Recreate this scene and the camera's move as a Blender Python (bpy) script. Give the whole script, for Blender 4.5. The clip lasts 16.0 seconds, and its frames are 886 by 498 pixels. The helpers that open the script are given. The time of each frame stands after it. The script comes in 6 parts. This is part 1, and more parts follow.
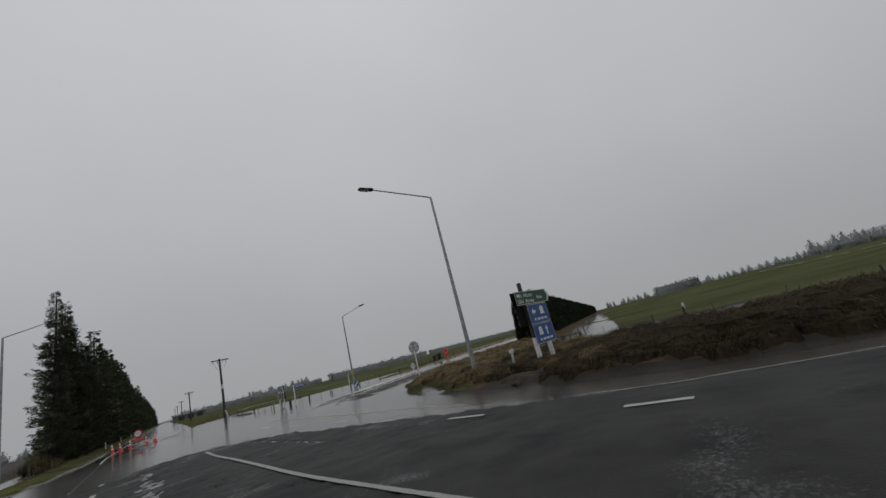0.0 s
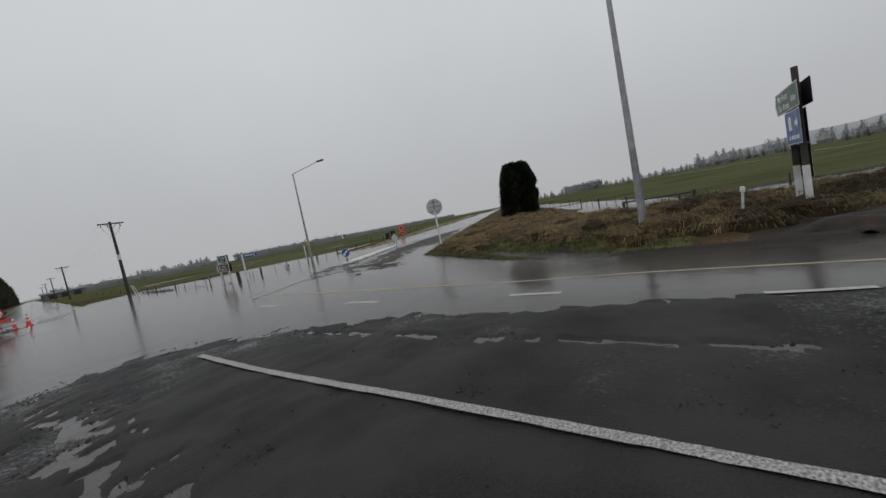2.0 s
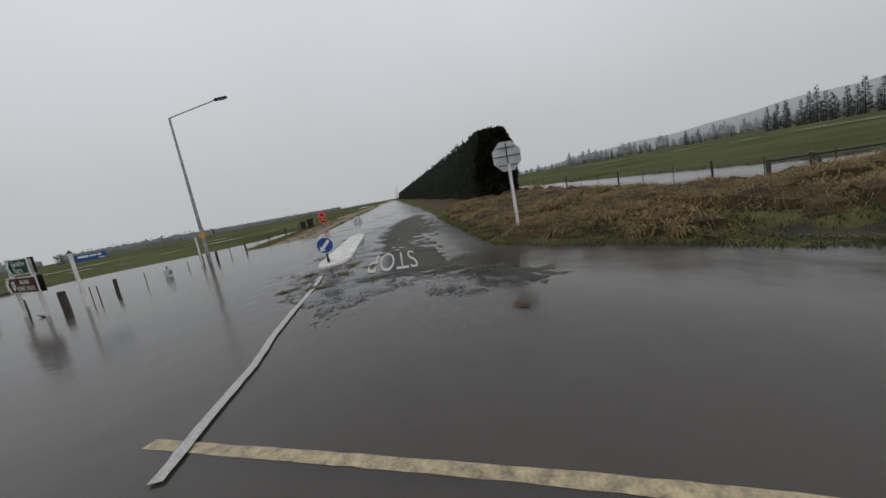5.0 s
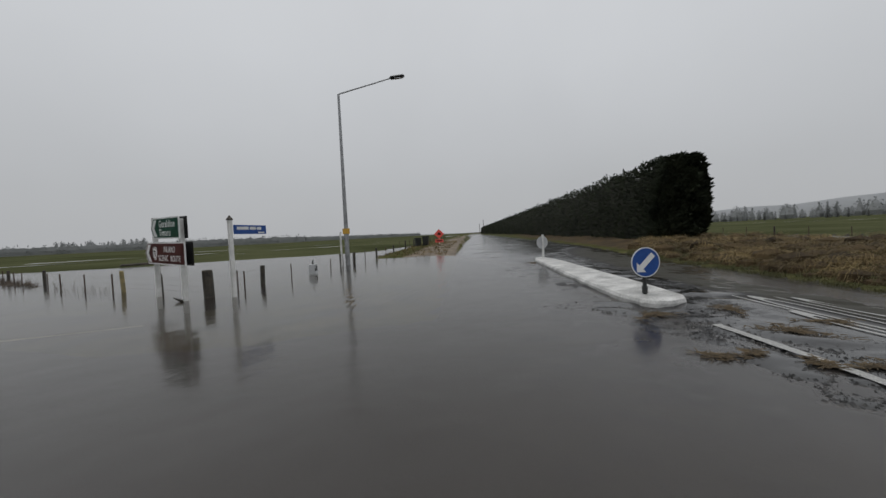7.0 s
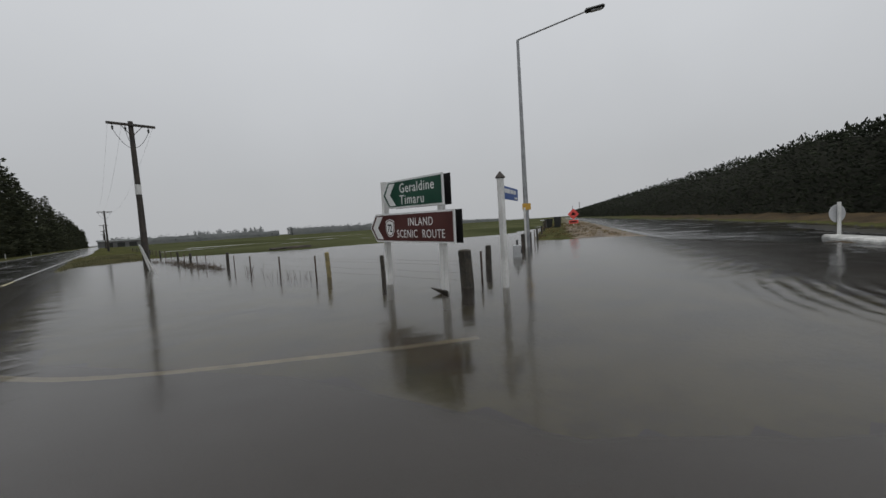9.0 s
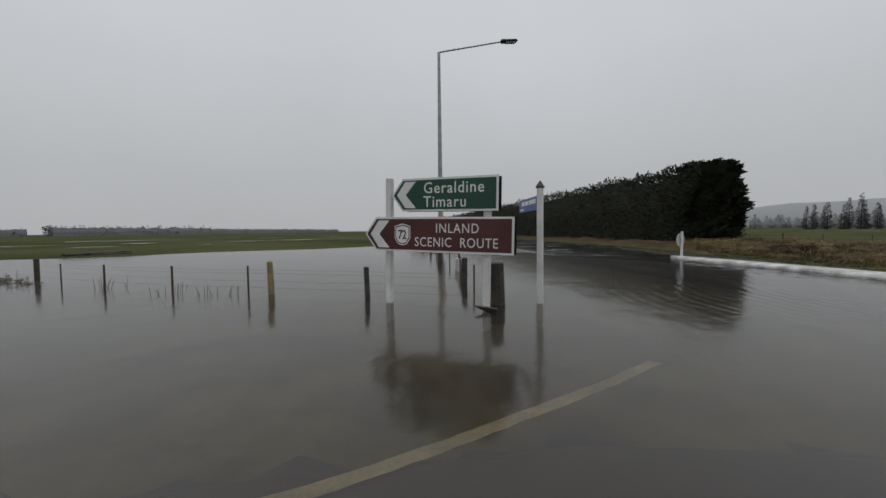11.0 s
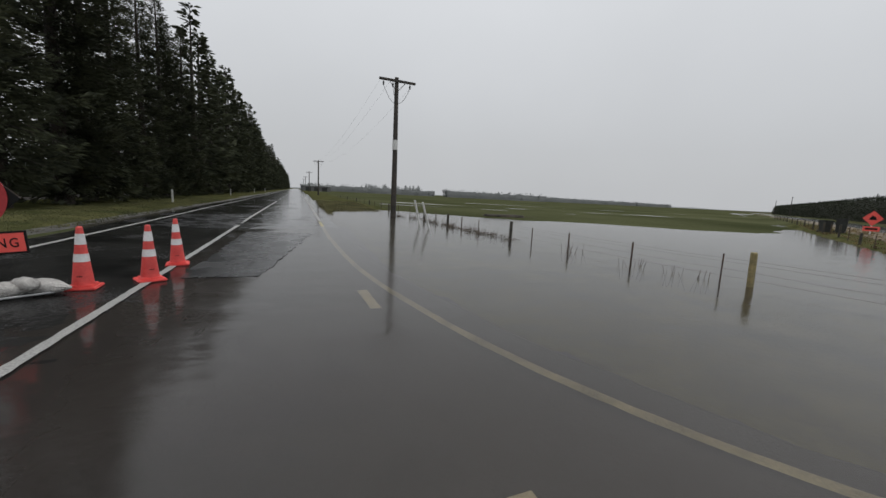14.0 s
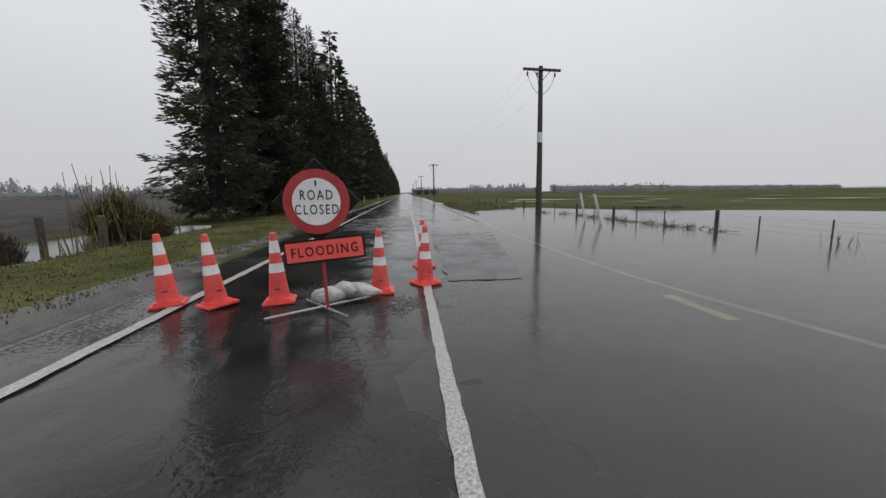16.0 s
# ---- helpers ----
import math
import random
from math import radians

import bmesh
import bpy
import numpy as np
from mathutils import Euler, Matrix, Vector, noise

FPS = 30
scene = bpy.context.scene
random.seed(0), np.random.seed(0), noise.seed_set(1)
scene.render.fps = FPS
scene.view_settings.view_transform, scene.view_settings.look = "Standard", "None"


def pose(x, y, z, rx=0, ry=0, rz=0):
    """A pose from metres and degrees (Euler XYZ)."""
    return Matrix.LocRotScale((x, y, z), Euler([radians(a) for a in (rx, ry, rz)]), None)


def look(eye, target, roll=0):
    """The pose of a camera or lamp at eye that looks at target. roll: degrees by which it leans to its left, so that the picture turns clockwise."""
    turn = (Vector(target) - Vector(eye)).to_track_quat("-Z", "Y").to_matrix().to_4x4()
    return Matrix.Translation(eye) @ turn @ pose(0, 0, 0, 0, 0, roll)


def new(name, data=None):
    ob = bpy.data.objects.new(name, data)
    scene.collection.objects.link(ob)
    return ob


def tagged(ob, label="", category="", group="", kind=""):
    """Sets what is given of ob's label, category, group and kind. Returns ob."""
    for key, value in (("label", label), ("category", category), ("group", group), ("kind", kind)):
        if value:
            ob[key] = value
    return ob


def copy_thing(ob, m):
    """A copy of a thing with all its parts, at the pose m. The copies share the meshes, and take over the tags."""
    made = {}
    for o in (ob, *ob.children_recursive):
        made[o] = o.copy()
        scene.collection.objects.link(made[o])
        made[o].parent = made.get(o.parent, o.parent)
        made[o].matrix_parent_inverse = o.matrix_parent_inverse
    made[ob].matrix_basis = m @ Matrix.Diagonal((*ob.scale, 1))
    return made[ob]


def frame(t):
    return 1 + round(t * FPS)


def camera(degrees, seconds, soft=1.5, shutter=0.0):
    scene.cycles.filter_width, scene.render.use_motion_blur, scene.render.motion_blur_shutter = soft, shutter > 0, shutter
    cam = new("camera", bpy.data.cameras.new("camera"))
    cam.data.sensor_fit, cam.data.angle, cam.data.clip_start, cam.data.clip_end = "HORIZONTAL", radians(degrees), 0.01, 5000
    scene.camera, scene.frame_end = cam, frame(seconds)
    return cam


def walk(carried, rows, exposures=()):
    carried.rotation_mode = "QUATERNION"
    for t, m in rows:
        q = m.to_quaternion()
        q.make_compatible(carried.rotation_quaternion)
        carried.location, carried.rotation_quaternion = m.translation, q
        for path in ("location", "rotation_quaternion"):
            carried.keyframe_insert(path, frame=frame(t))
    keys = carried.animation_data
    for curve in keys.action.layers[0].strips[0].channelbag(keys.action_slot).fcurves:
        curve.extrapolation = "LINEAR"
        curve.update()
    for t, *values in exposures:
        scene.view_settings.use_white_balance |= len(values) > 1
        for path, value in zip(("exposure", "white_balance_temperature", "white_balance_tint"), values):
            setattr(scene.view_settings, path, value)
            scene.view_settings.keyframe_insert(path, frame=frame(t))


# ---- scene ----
cam = camera(97.8, 16.0)
PATH = [
    (0, (1.687, -2.686, 1.510), (2.861, -1.143, 2.002), -14.47),
    (0.5, (1.344, 0.873, 1.477), (2.480, 2.456, 1.926), -6.52),
    (1, (1.088, 3.927, 1.484), (2.310, 5.500, 1.671), -8.34),
    (1.5, (0.883, 6.548, 1.439), (2.235, 8.019, 1.339), -11.53),
    (2, (0.969, 8.532, 1.531), (2.409, 9.911, 1.376), -11.31),
    (2.5, (1.079, 10.476, 1.796), (2.616, 11.744, 1.618), -11.54),
    (3, (1.500, 12.350, 1.800), (3.122, 13.504, 1.600), -11.51),
    (3.2, (1.680, 13.100, 1.770), (3.343, 14.191, 1.561), -10.47),
    (5.3, (5.170, 21.553, 1.573), (6.946, 22.431, 1.296), -10.34),
    (5.5, (5.208, 22.450, 1.472), (6.999, 23.309, 1.239), -9.25),
    (6, (5.581, 24.531, 1.393), (7.348, 25.454, 1.233), -6.16),
    (6.5, (6.048, 26.126, 1.362), (7.742, 27.183, 1.254), -3.45),
    (7, (6.576, 27.505, 1.283), (8.167, 28.715, 1.206), -2.74),
    (7.5, (6.834, 28.508, 1.269), (8.308, 29.859, 1.205), -2.27),
    (8, (6.714, 30.331, 1.214), (8.122, 31.750, 1.134), -2.82),
    (8.5, (6.419, 31.774, 1.163), (7.757, 33.257, 1.062), -3.33),
    (9, (5.864, 32.907, 1.154), (7.158, 34.426, 1.026), -3.66),
    (9.2, (5.715, 33.467, 1.146), (7.027, 34.972, 1.020), -3.69),
    (11.3, (4.170, 36.340, 1.200), (5.999, 37.144, 1.107), -0.44),
    (11.5, (3.844, 36.550, 1.108), (5.645, 37.413, 0.995), -0.64),
    (12, (3.462, 36.850, 1.167), (5.059, 38.041, 0.990), -0.91),
    (12.5, (2.884, 37.122, 1.309), (4.290, 38.530, 1.100), -0.30),
    (13, (2.580, 37.400, 1.300), (3.732, 39.025, 1.121), 3.52),
    (13.5, (2.400, 37.450, 1.360), (3.277, 39.235, 1.146), 4.51),
    (14, (2.184, 37.577, 1.380), (2.867, 39.437, 1.106), 2.94),
    (14.5, (1.869, 37.677, 1.329), (2.404, 39.581, 1.034), 2.01),
    (15, (1.311, 38.260, 1.278), (1.692, 40.199, 0.973), 0.81),
    (15.5, (0.678, 38.611, 1.244), (0.931, 40.572, 0.947), 0.32),
    (16, (0.007, 38.835, 1.207), (0.171, 40.807, 0.918), -0.70),
]
walk(cam, [(t, look(eye, target, roll)) for t, eye, target, roll in PATH],
     [(0.0, -0.06), (1.0, -0.06), (1.5, 0.04), (2.0, 0.28), (3.0, 0.32), (5.5, 0.44), (7.0, 0.27), (9.0, 0.3), (11.5, 0.24), (12.5, 0.38), (14.0, 0.5), (16.0, 0.68)])

# ---- world and light ----
world = bpy.data.worlds.new("overcast_sky")
scene.world = world
world.use_nodes = True
wn, wl = world.node_tree.nodes, world.node_tree.links
wn.clear()
w_out = wn.new("ShaderNodeOutputWorld")
w_mix = wn.new("ShaderNodeMixShader")
w_sky = wn.new("ShaderNodeTexSky")
w_sky.sky_type, w_sky.sun_disc = "NISHITA", False
w_sky.sun_elevation, w_sky.sun_rotation, w_sky.dust_density = radians(78), radians(30), 6.0
w_b1, w_b2 = wn.new("ShaderNodeBackground"), wn.new("ShaderNodeBackground")
w_b1.inputs[1].default_value = 0.05
w_co, w_sep, w_ramp = wn.new("ShaderNodeTexCoord"), wn.new("ShaderNodeSeparateXYZ"), wn.new("ShaderNodeValToRGB")
w_noise, w_mul = wn.new("ShaderNodeTexNoise"), wn.new("ShaderNodeMix")
w_noise.inputs["Scale"].default_value, w_noise.inputs["Detail"].default_value = 2.2, 4.0
w_mul.data_type, w_mul.blend_type = "RGBA", "MULTIPLY"
w_mul.inputs[0].default_value = 0.14
e = w_ramp.color_ramp.elements
e[0].position, e[0].color = 0.0, (0.405, 0.414, 0.428, 1)
e[1].position, e[1].color = 0.75, (0.62, 0.634, 0.655, 1)
k = e.new(0.12); k.color = (0.425, 0.436, 0.451, 1)
k = e.new(0.40); k.color = (0.535, 0.55, 0.57, 1)
wl.new(w_co.outputs["Generated"], w_sep.inputs[0])
wl.new(w_co.outputs["Generated"], w_noise.inputs["Vector"])
wl.new(w_sep.outputs[2], w_ramp.inputs[0])
wl.new(w_ramp.outputs[0], w_mul.inputs[6])
wl.new(w_noise.outputs[0], w_mul.inputs[7])
wl.new(w_mul.outputs[2], w_b2.inputs[0])
w_b2.inputs[1].default_value = 1.0
wl.new(w_sky.outputs[0], w_b1.inputs[0])
w_mix.inputs[0].default_value = 0.93
wl.new(w_b1.outputs[0], w_mix.inputs[1])
wl.new(w_b2.outputs[0], w_mix.inputs[2])
wl.new(w_mix.outputs[0], w_out.inputs[0])
sun_data = bpy.data.lights.new("sun", "SUN")
sun_data.energy, sun_data.angle, sun_data.color = 0.7, radians(50), (1.0, 0.98, 0.96)
sun = new("sun", sun_data)
sun.matrix_world = look((0, 0, 60), (-4, -7, 0))


# ---- materials ----
def mat(name, a, b, scale=3.0, rough=(0.5, 0.7), bump=0.15, fine=40.0, metal=0.0, rand=0.0, spec=0.5, coat=0.0, detail=5.0):
    """A surface that varies between the colours a and b at two scales, with fine relief."""
    m = bpy.data.materials.new(name)
    m.use_nodes = True
    n, l = m.node_tree.nodes, m.node_tree.links
    p = n["Principled BSDF"]
    co = n.new("ShaderNodeTexCoord")
    big, small = n.new("ShaderNodeTexNoise"), n.new("ShaderNodeTexNoise")
    big.inputs["Scale"].default_value, big.inputs["Detail"].default_value = scale, detail
    small.inputs["Scale"].default_value, small.inputs["Detail"].default_value = fine, 3.0
    l.new(co.outputs["Object"], big.inputs["Vector"])
    l.new(co.outputs["Object"], small.inputs["Vector"])
    add = n.new("ShaderNodeMath"); add.operation = "MULTIPLY_ADD"
    l.new(small.outputs[0], add.inputs[0]); add.inputs[1].default_value = 0.45
    l.new(big.outputs[0], add.inputs[2])
    ramp = n.new("ShaderNodeValToRGB")
    ramp.color_ramp.elements[0].position, ramp.color_ramp.elements[0].color = 0.52, (*a, 1)
    ramp.color_ramp.elements[1].position, ramp.color_ramp.elements[1].color = 0.92, (*b, 1)
    l.new(add.outputs[0], ramp.inputs[0])
    colour = ramp.outputs[0]
    if rand:
        info, hsv = n.new("ShaderNodeObjectInfo"), n.new("ShaderNodeHueSaturation")
        mr = n.new("ShaderNodeMapRange")
        mr.inputs[3].default_value, mr.inputs[4].default_value = 1 - rand, 1 + rand
        l.new(info.outputs["Random"], mr.inputs[0])
        l.new(mr.outputs[0], hsv.inputs["Value"])
        l.new(colour, hsv.inputs["Color"])
        colour = hsv.outputs[0]
    l.new(colour, p.inputs["Base Color"])
    rr = n.new("ShaderNodeMapRange")
    rr.inputs[1].default_value, rr.inputs[2].default_value = 0.35, 0.65
    rr.inputs[3].default_value, rr.inputs[4].default_value = rough
    l.new(big.outputs[0], rr.inputs[0])
    l.new(rr.outputs[0], p.inputs["Roughness"])
    p.inputs["Metallic"].default_value = metal
    p.inputs["Specular IOR Level"].default_value = spec
    p.inputs["Coat Weight"].default_value = coat
    if bump:
        bn = n.new("ShaderNodeBump")
        bn.inputs["Strength"].default_value, bn.inputs["Distance"].default_value = bump, 0.02
        l.new(small.outputs[0], bn.inputs["Height"])
        l.new(bn.outputs[0], p.inputs["Normal"])
    return m


def asphalt_material():
    """Wet chip seal: rough dark stone with a thin, shifting film of rain that lies thickest past the junction."""
    m = mat("wet_asphalt", (0.007, 0.007, 0.0075), (0.026, 0.0258, 0.0252), 0.8, (0.5, 0.62), 0.6, 60.0)
    n, l = m.node_tree.nodes, m.node_tree.links
    p = n["Principled BSDF"]
    n["Color Ramp"].color_ramp.elements[1].position = 0.80
    co, sep = n.new("ShaderNodeTexCoord"), n.new("ShaderNodeSeparateXYZ")
    pool, grit = n.new("ShaderNodeTexNoise"), n.new("ShaderNodeTexNoise")
    pool.inputs["Scale"].default_value, pool.inputs["Detail"].default_value = 0.55, 6.0
    grit.inputs["Scale"].default_value, grit.inputs["Detail"].default_value = 26.0, 3.0
    l.new(co.outputs["Object"], sep.inputs[0])
    for t in (pool, grit):
        l.new(co.outputs["Object"], t.inputs["Vector"])
    zone = n.new("ShaderNodeMapRange")
    zone.inputs[1].default_value, zone.inputs[2].default_value = 13.0, 26.0
    zone.inputs[3].default_value, zone.inputs[4].default_value = -0.19, 0.17
    l.new(sep.outputs[1], zone.inputs[0])
    s1, s2 = n.new("ShaderNodeMath"), n.new("ShaderNodeMath")
    s1.operation = "ADD"
    l.new(pool.outputs[0], s1.inputs[0]); l.new(zone.outputs[0], s1.inputs[1])
    s2.operation = "MULTIPLY_ADD"
    l.new(grit.outputs[0], s2.inputs[0]); s2.inputs[1].default_value = 0.5; l.new(s1.outputs[0], s2.inputs[2])
    film = n.new("ShaderNodeMapRange")
    film.inputs[1].default_value, film.inputs[2].default_value = 0.69, 0.86
    l.new(s2.outputs[0], film.inputs[0])
    deep, shown = n.new("ShaderNodeMapRange"), n.new("ShaderNodeMath")
    deep.inputs[1].default_value, deep.inputs[2].default_value = -0.03, 0.0
    l.new(sep.outputs[2], deep.inputs[0])
    shown.operation = "MULTIPLY"
    l.new(film.outputs[0], shown.inputs[0]); l.new(deep.outputs[0], shown.inputs[1])
    silt = n.new("ShaderNodeMix")
    silt.data_type = "RGBA"
    thick = n.new("ShaderNodeMapRange")
    thick.inputs[1].default_value, thick.inputs[2].default_value = -0.03, -0.06
    thick.inputs[4].default_value = 0.5
    l.new(sep.outputs[2], thick.inputs[0])
    l.new(thick.outputs[0], silt.inputs[0])
    l.new(n["Color Ramp"].outputs[0], silt.inputs[6])
    silt.inputs[7].default_value = (0.047, 0.044, 0.028, 1)
    l.new(silt.outputs[2], p.inputs["Base Color"])
    for name, dry, wet in (("Roughness", 0.55, 0.09), ("Specular IOR Level", 0.09, 0.27)):
        r = n.new("ShaderNodeMapRange")
        r.inputs[3].default_value, r.inputs[4].default_value = dry, wet
        l.new(shown.outputs[0], r.inputs[0])
        l.new(r.outputs[0], p.inputs[name])
    r = n.new("ShaderNodeMapRange")
    r.inputs[3].default_value, r.inputs[4].default_value = 0.6, 0.06
    l.new(film.outputs[0], r.inputs[0])
    l.new(r.outputs[0], n["Bump"].inputs["Strength"])
    # the film wrinkles over the coarse stone and along old seal joints
    ripple, joints, where, both = n.new("ShaderNodeTexNoise"), n.new("ShaderNodeTexNoise"), n.new("ShaderNodeMapRange"), n.new("ShaderNodeMath")
    ripple.inputs["Scale"].default_value, ripple.inputs["Detail"].default_value, ripple.inputs["Distortion"].default_value = 11.0, 4.0, 0.8
    joints.inputs["Scale"].default_value, joints.inputs["Detail"].default_value = 1.3, 3.0
    l.new(co.outputs["Object"], ripple.inputs["Vector"]); l.new(co.outputs["Object"], joints.inputs["Vector"])
    where.inputs[1].default_value, where.inputs[2].default_value = 0.42, 0.62
    where.inputs[3].default_value, where.inputs[4].default_value = 0.15, 1.0
    l.new(joints.outputs[0], where.inputs[0])
    both.operation = "MULTIPLY"
    l.new(ripple.outputs[0], both.inputs[0]); l.new(where.outputs[0], both.inputs[1])
    b2 = n.new("ShaderNodeBump")
    b2.inputs["Strength"].default_value, b2.inputs["Distance"].default_value = 0.38, 0.018
    l.new(both.outputs[0], b2.inputs["Height"])
    l.new(n["Bump"].outputs[0], b2.inputs["Normal"])
    l.new(b2.outputs[0], p.inputs["Normal"])
    return m


M_ASPHALT = asphalt_material()
M_PATCH = mat("new_asphalt_patch", (0.010, 0.010, 0.011), (0.024, 0.024, 0.024), 1.5, (0.16, 0.36), 0.2, 70.0)
M_GRASS = mat("pasture_grass", (0.042, 0.048, 0.023), (0.088, 0.093, 0.049), 0.06, (0.9, 1.0), 0.4, 5.0, spec=0.0)
M_VERGE = mat("verge_grass", (0.034, 0.041, 0.016), (0.10, 0.096, 0.043), 0.8, (0.9, 1.0), 0.7, 14.0, spec=0.0)
M_DRY = mat("dry_grass_soil", (0.022, 0.016, 0.009), (0.085, 0.06, 0.031), 0.9, (0.8, 0.95), 0.8, 12.0, spec=0.1)
M_DROWNED = mat("drowned_grass", (0.030, 0.030, 0.007), (0.085, 0.079, 0.018), 1.2, (0.8, 0.9), 0.4, 12.0, spec=0.1)
M_SOIL = mat("ploughed_soil", (0.007, 0.006, 0.005), (0.038, 0.030, 0.024), 0.9, (0.6, 0.9), 1.0, 5.0, spec=0.2)
M_SILT = mat("flooded_silt", (0.012, 0.011, 0.010), (0.032, 0.030, 0.026), 0.4, (0.5, 0.8), 0.3, 20.0, spec=0.1)
M_GRAVEL = mat("wet_gravel", (0.016, 0.015, 0.013), (0.085, 0.08, 0.07), 3.0, (0.3, 0.7), 0.9, 30.0)
M_STRAW = mat("dead_grass_blades", (0.045, 0.033, 0.014), (0.26, 0.195, 0.09), 0.5, (0.6, 0.8), 0.0, 6.0, spec=0.2)
M_BLADE = mat("green_grass_blades", (0.035, 0.040, 0.016), (0.125, 0.122, 0.052), 0.6, (0.6, 0.8), 0.0, 6.0, spec=0.2)
M_SEDGE = mat("wet_brown_sedge", (0.012, 0.010, 0.005), (0.072, 0.055, 0.027), 0.5, (0.6, 0.8), 0.0, 6.0, spec=0.1)
M_PEAT = mat("dark_matted_thatch", (0.010, 0.008, 0.005), (0.038, 0.029, 0.017), 1.5, (0.8, 0.95), 0.8, 12.0, spec=0.05)
M_DRIVE = mat("tan_gravel_and_straw", (0.06, 0.048, 0.034), (0.23, 0.185, 0.135), 1.2, (0.6, 0.9), 0.7, 25.0, spec=0.2)
M_TALL = mat("tall_olive_grass", (0.06, 0.062, 0.025), (0.20, 0.185, 0.085), 0.6, (0.6, 0.8), 0.0, 6.0, spec=0.2)
M_NEEDLE = mat("conifer_needles", (0.040, 0.045, 0.034), (0.122, 0.132, 0.080), 0.9, (0.6, 0.8), 0.0, 5.0, rand=0.25, spec=0.15)
# paler, greyer copy of conifer_needles with the air's haze put into the colour
M_FARNEEDLE = mat("haze_paled_needles", (0.11, 0.118, 0.116), (0.17, 0.18, 0.176), 0.3, (0.8, 0.9), 0.0, 3.0, spec=0.0)
M_HEDGE = mat("clipped_hedge_foliage", (0.022, 0.028, 0.019), (0.056, 0.066, 0.041), 0.7, (0.6, 0.8), 0.0, 5.0, spec=0.15)
M_CORE = mat("hedge_twigs", (0.02, 0.022, 0.017), (0.045, 0.046, 0.035), 2.0, (0.8, 0.9), 0.6, 8.0, spec=0.1)
# pale grey instead of green: distance haze is mixed into the base colour
M_MISTY = mat("haze_grey_foliage", (0.22, 0.23, 0.23), (0.28, 0.29, 0.29), 0.05, (0.9, 1.0), 0.0, 0.4, spec=0.0)
# close to the sky's grey: the hills' haze is painted into this colour
M_HILL = mat("haze_grey_hills", (0.40, 0.412, 0.425), (0.44, 0.452, 0.465), 0.01, (0.9, 1.0), 0.0, 0.1, spec=0.0)
M_DRYLEAF = mat("withered_flax_leaves", (0.026, 0.028, 0.012), (0.12, 0.105, 0.045), 1.5, (0.6, 0.8), 0.0, 8.0, spec=0.2)
M_BARK = mat("bark", (0.018, 0.014, 0.011), (0.05, 0.038, 0.028), 4.0, (0.7, 0.9), 0.6, 25.0, rand=0.1)
M_POLE = mat("tarred_pole_wood", (0.018, 0.016, 0.014), (0.075, 0.062, 0.05), 2.5, (0.5, 0.8), 0.5, 30.0)
M_POST = mat("weathered_fence_wood", (0.016, 0.014, 0.011), (0.085, 0.074, 0.056), 5.0, (0.6, 0.85), 0.5, 30.0, rand=0.2)
M_POSTY = mat("lichen_fence_wood", (0.15, 0.125, 0.06), (0.32, 0.26, 0.12), 6.0, (0.6, 0.85), 0.4, 30.0)
M_STEEL = mat("galvanised_steel", (0.22, 0.225, 0.23), (0.42, 0.43, 0.44), 3.0, (0.35, 0.55), 0.05, 30.0, metal=0.6)
M_IRON = mat("rusty_iron", (0.03, 0.022, 0.018), (0.10, 0.06, 0.04), 8.0, (0.5, 0.8), 0.2, 50.0)
M_WHITE = mat("white_post_paint", (0.55, 0.55, 0.53), (0.82, 0.82, 0.80), 2.5, (0.4, 0.6), 0.08, 30.0)
M_PAINT = mat("worn_white_road_paint", (0.13, 0.13, 0.127), (0.43, 0.43, 0.41), 55.0, (0.35, 0.6), 0.3, 75.0)
M_WORN = mat("scuffed_white_road_paint", (0.03, 0.03, 0.029), (0.36, 0.36, 0.345), 60.0, (0.4, 0.65), 0.3, 75.0)
M_CREAM = mat("silted_cream_road_paint", (0.20, 0.18, 0.10), (0.46, 0.42, 0.26), 3.0, (0.5, 0.7), 0.3, 40.0)
M_YPAINT = mat("yellow_road_paint", (0.34, 0.305, 0.19), (0.56, 0.51, 0.35), 8.0, (0.4, 0.6), 0.3, 40.0)
M_YWORN = mat("worn_yellow_road_paint", (0.10, 0.085, 0.05), (0.36, 0.30, 0.18), 9.0, (0.3, 0.6), 0.3, 40.0)
M_CONC = mat("painted_concrete_kerb", (0.22, 0.22, 0.21), (0.62, 0.62, 0.60), 2.6, (0.4, 0.7), 0.3, 30.0)
M_GREEN = mat("green_sign_sheeting", (0.004, 0.045, 0.026), (0.008, 0.07, 0.04), 1.5, (0.3, 0.45), 0.0, 20.0)
M_BROWN = mat("brown_sign_sheeting", (0.055, 0.013, 0.012), (0.085, 0.022, 0.018), 1.5, (0.3, 0.45), 0.0, 20.0)
M_BLUE = mat("blue_sign_sheeting", (0.008, 0.05, 0.22), (0.015, 0.08, 0.32), 1.5, (0.3, 0.45), 0.0, 20.0)
M_BLUEL = mat("faded_blue_sheeting", (0.013, 0.065, 0.22), (0.03, 0.105, 0.31), 3.0, (0.3, 0.5), 0.0, 20.0)
M_SIGNW = mat("white_sign_sheeting", (0.66, 0.67, 0.66), (0.80, 0.80, 0.79), 2.0, (0.3, 0.45), 0.0, 20.0)
M_BACK = mat("bare_aluminium_back", (0.42, 0.43, 0.44), (0.62, 0.63, 0.64), 2.0, (0.4, 0.6), 0.0, 20.0, metal=0.3)
M_BLACK = mat("black_sign_sheeting", (0.006, 0.006, 0.006), (0.014, 0.014, 0.014), 3.0, (0.7, 0.9), 0.0, 20.0, spec=0.2)
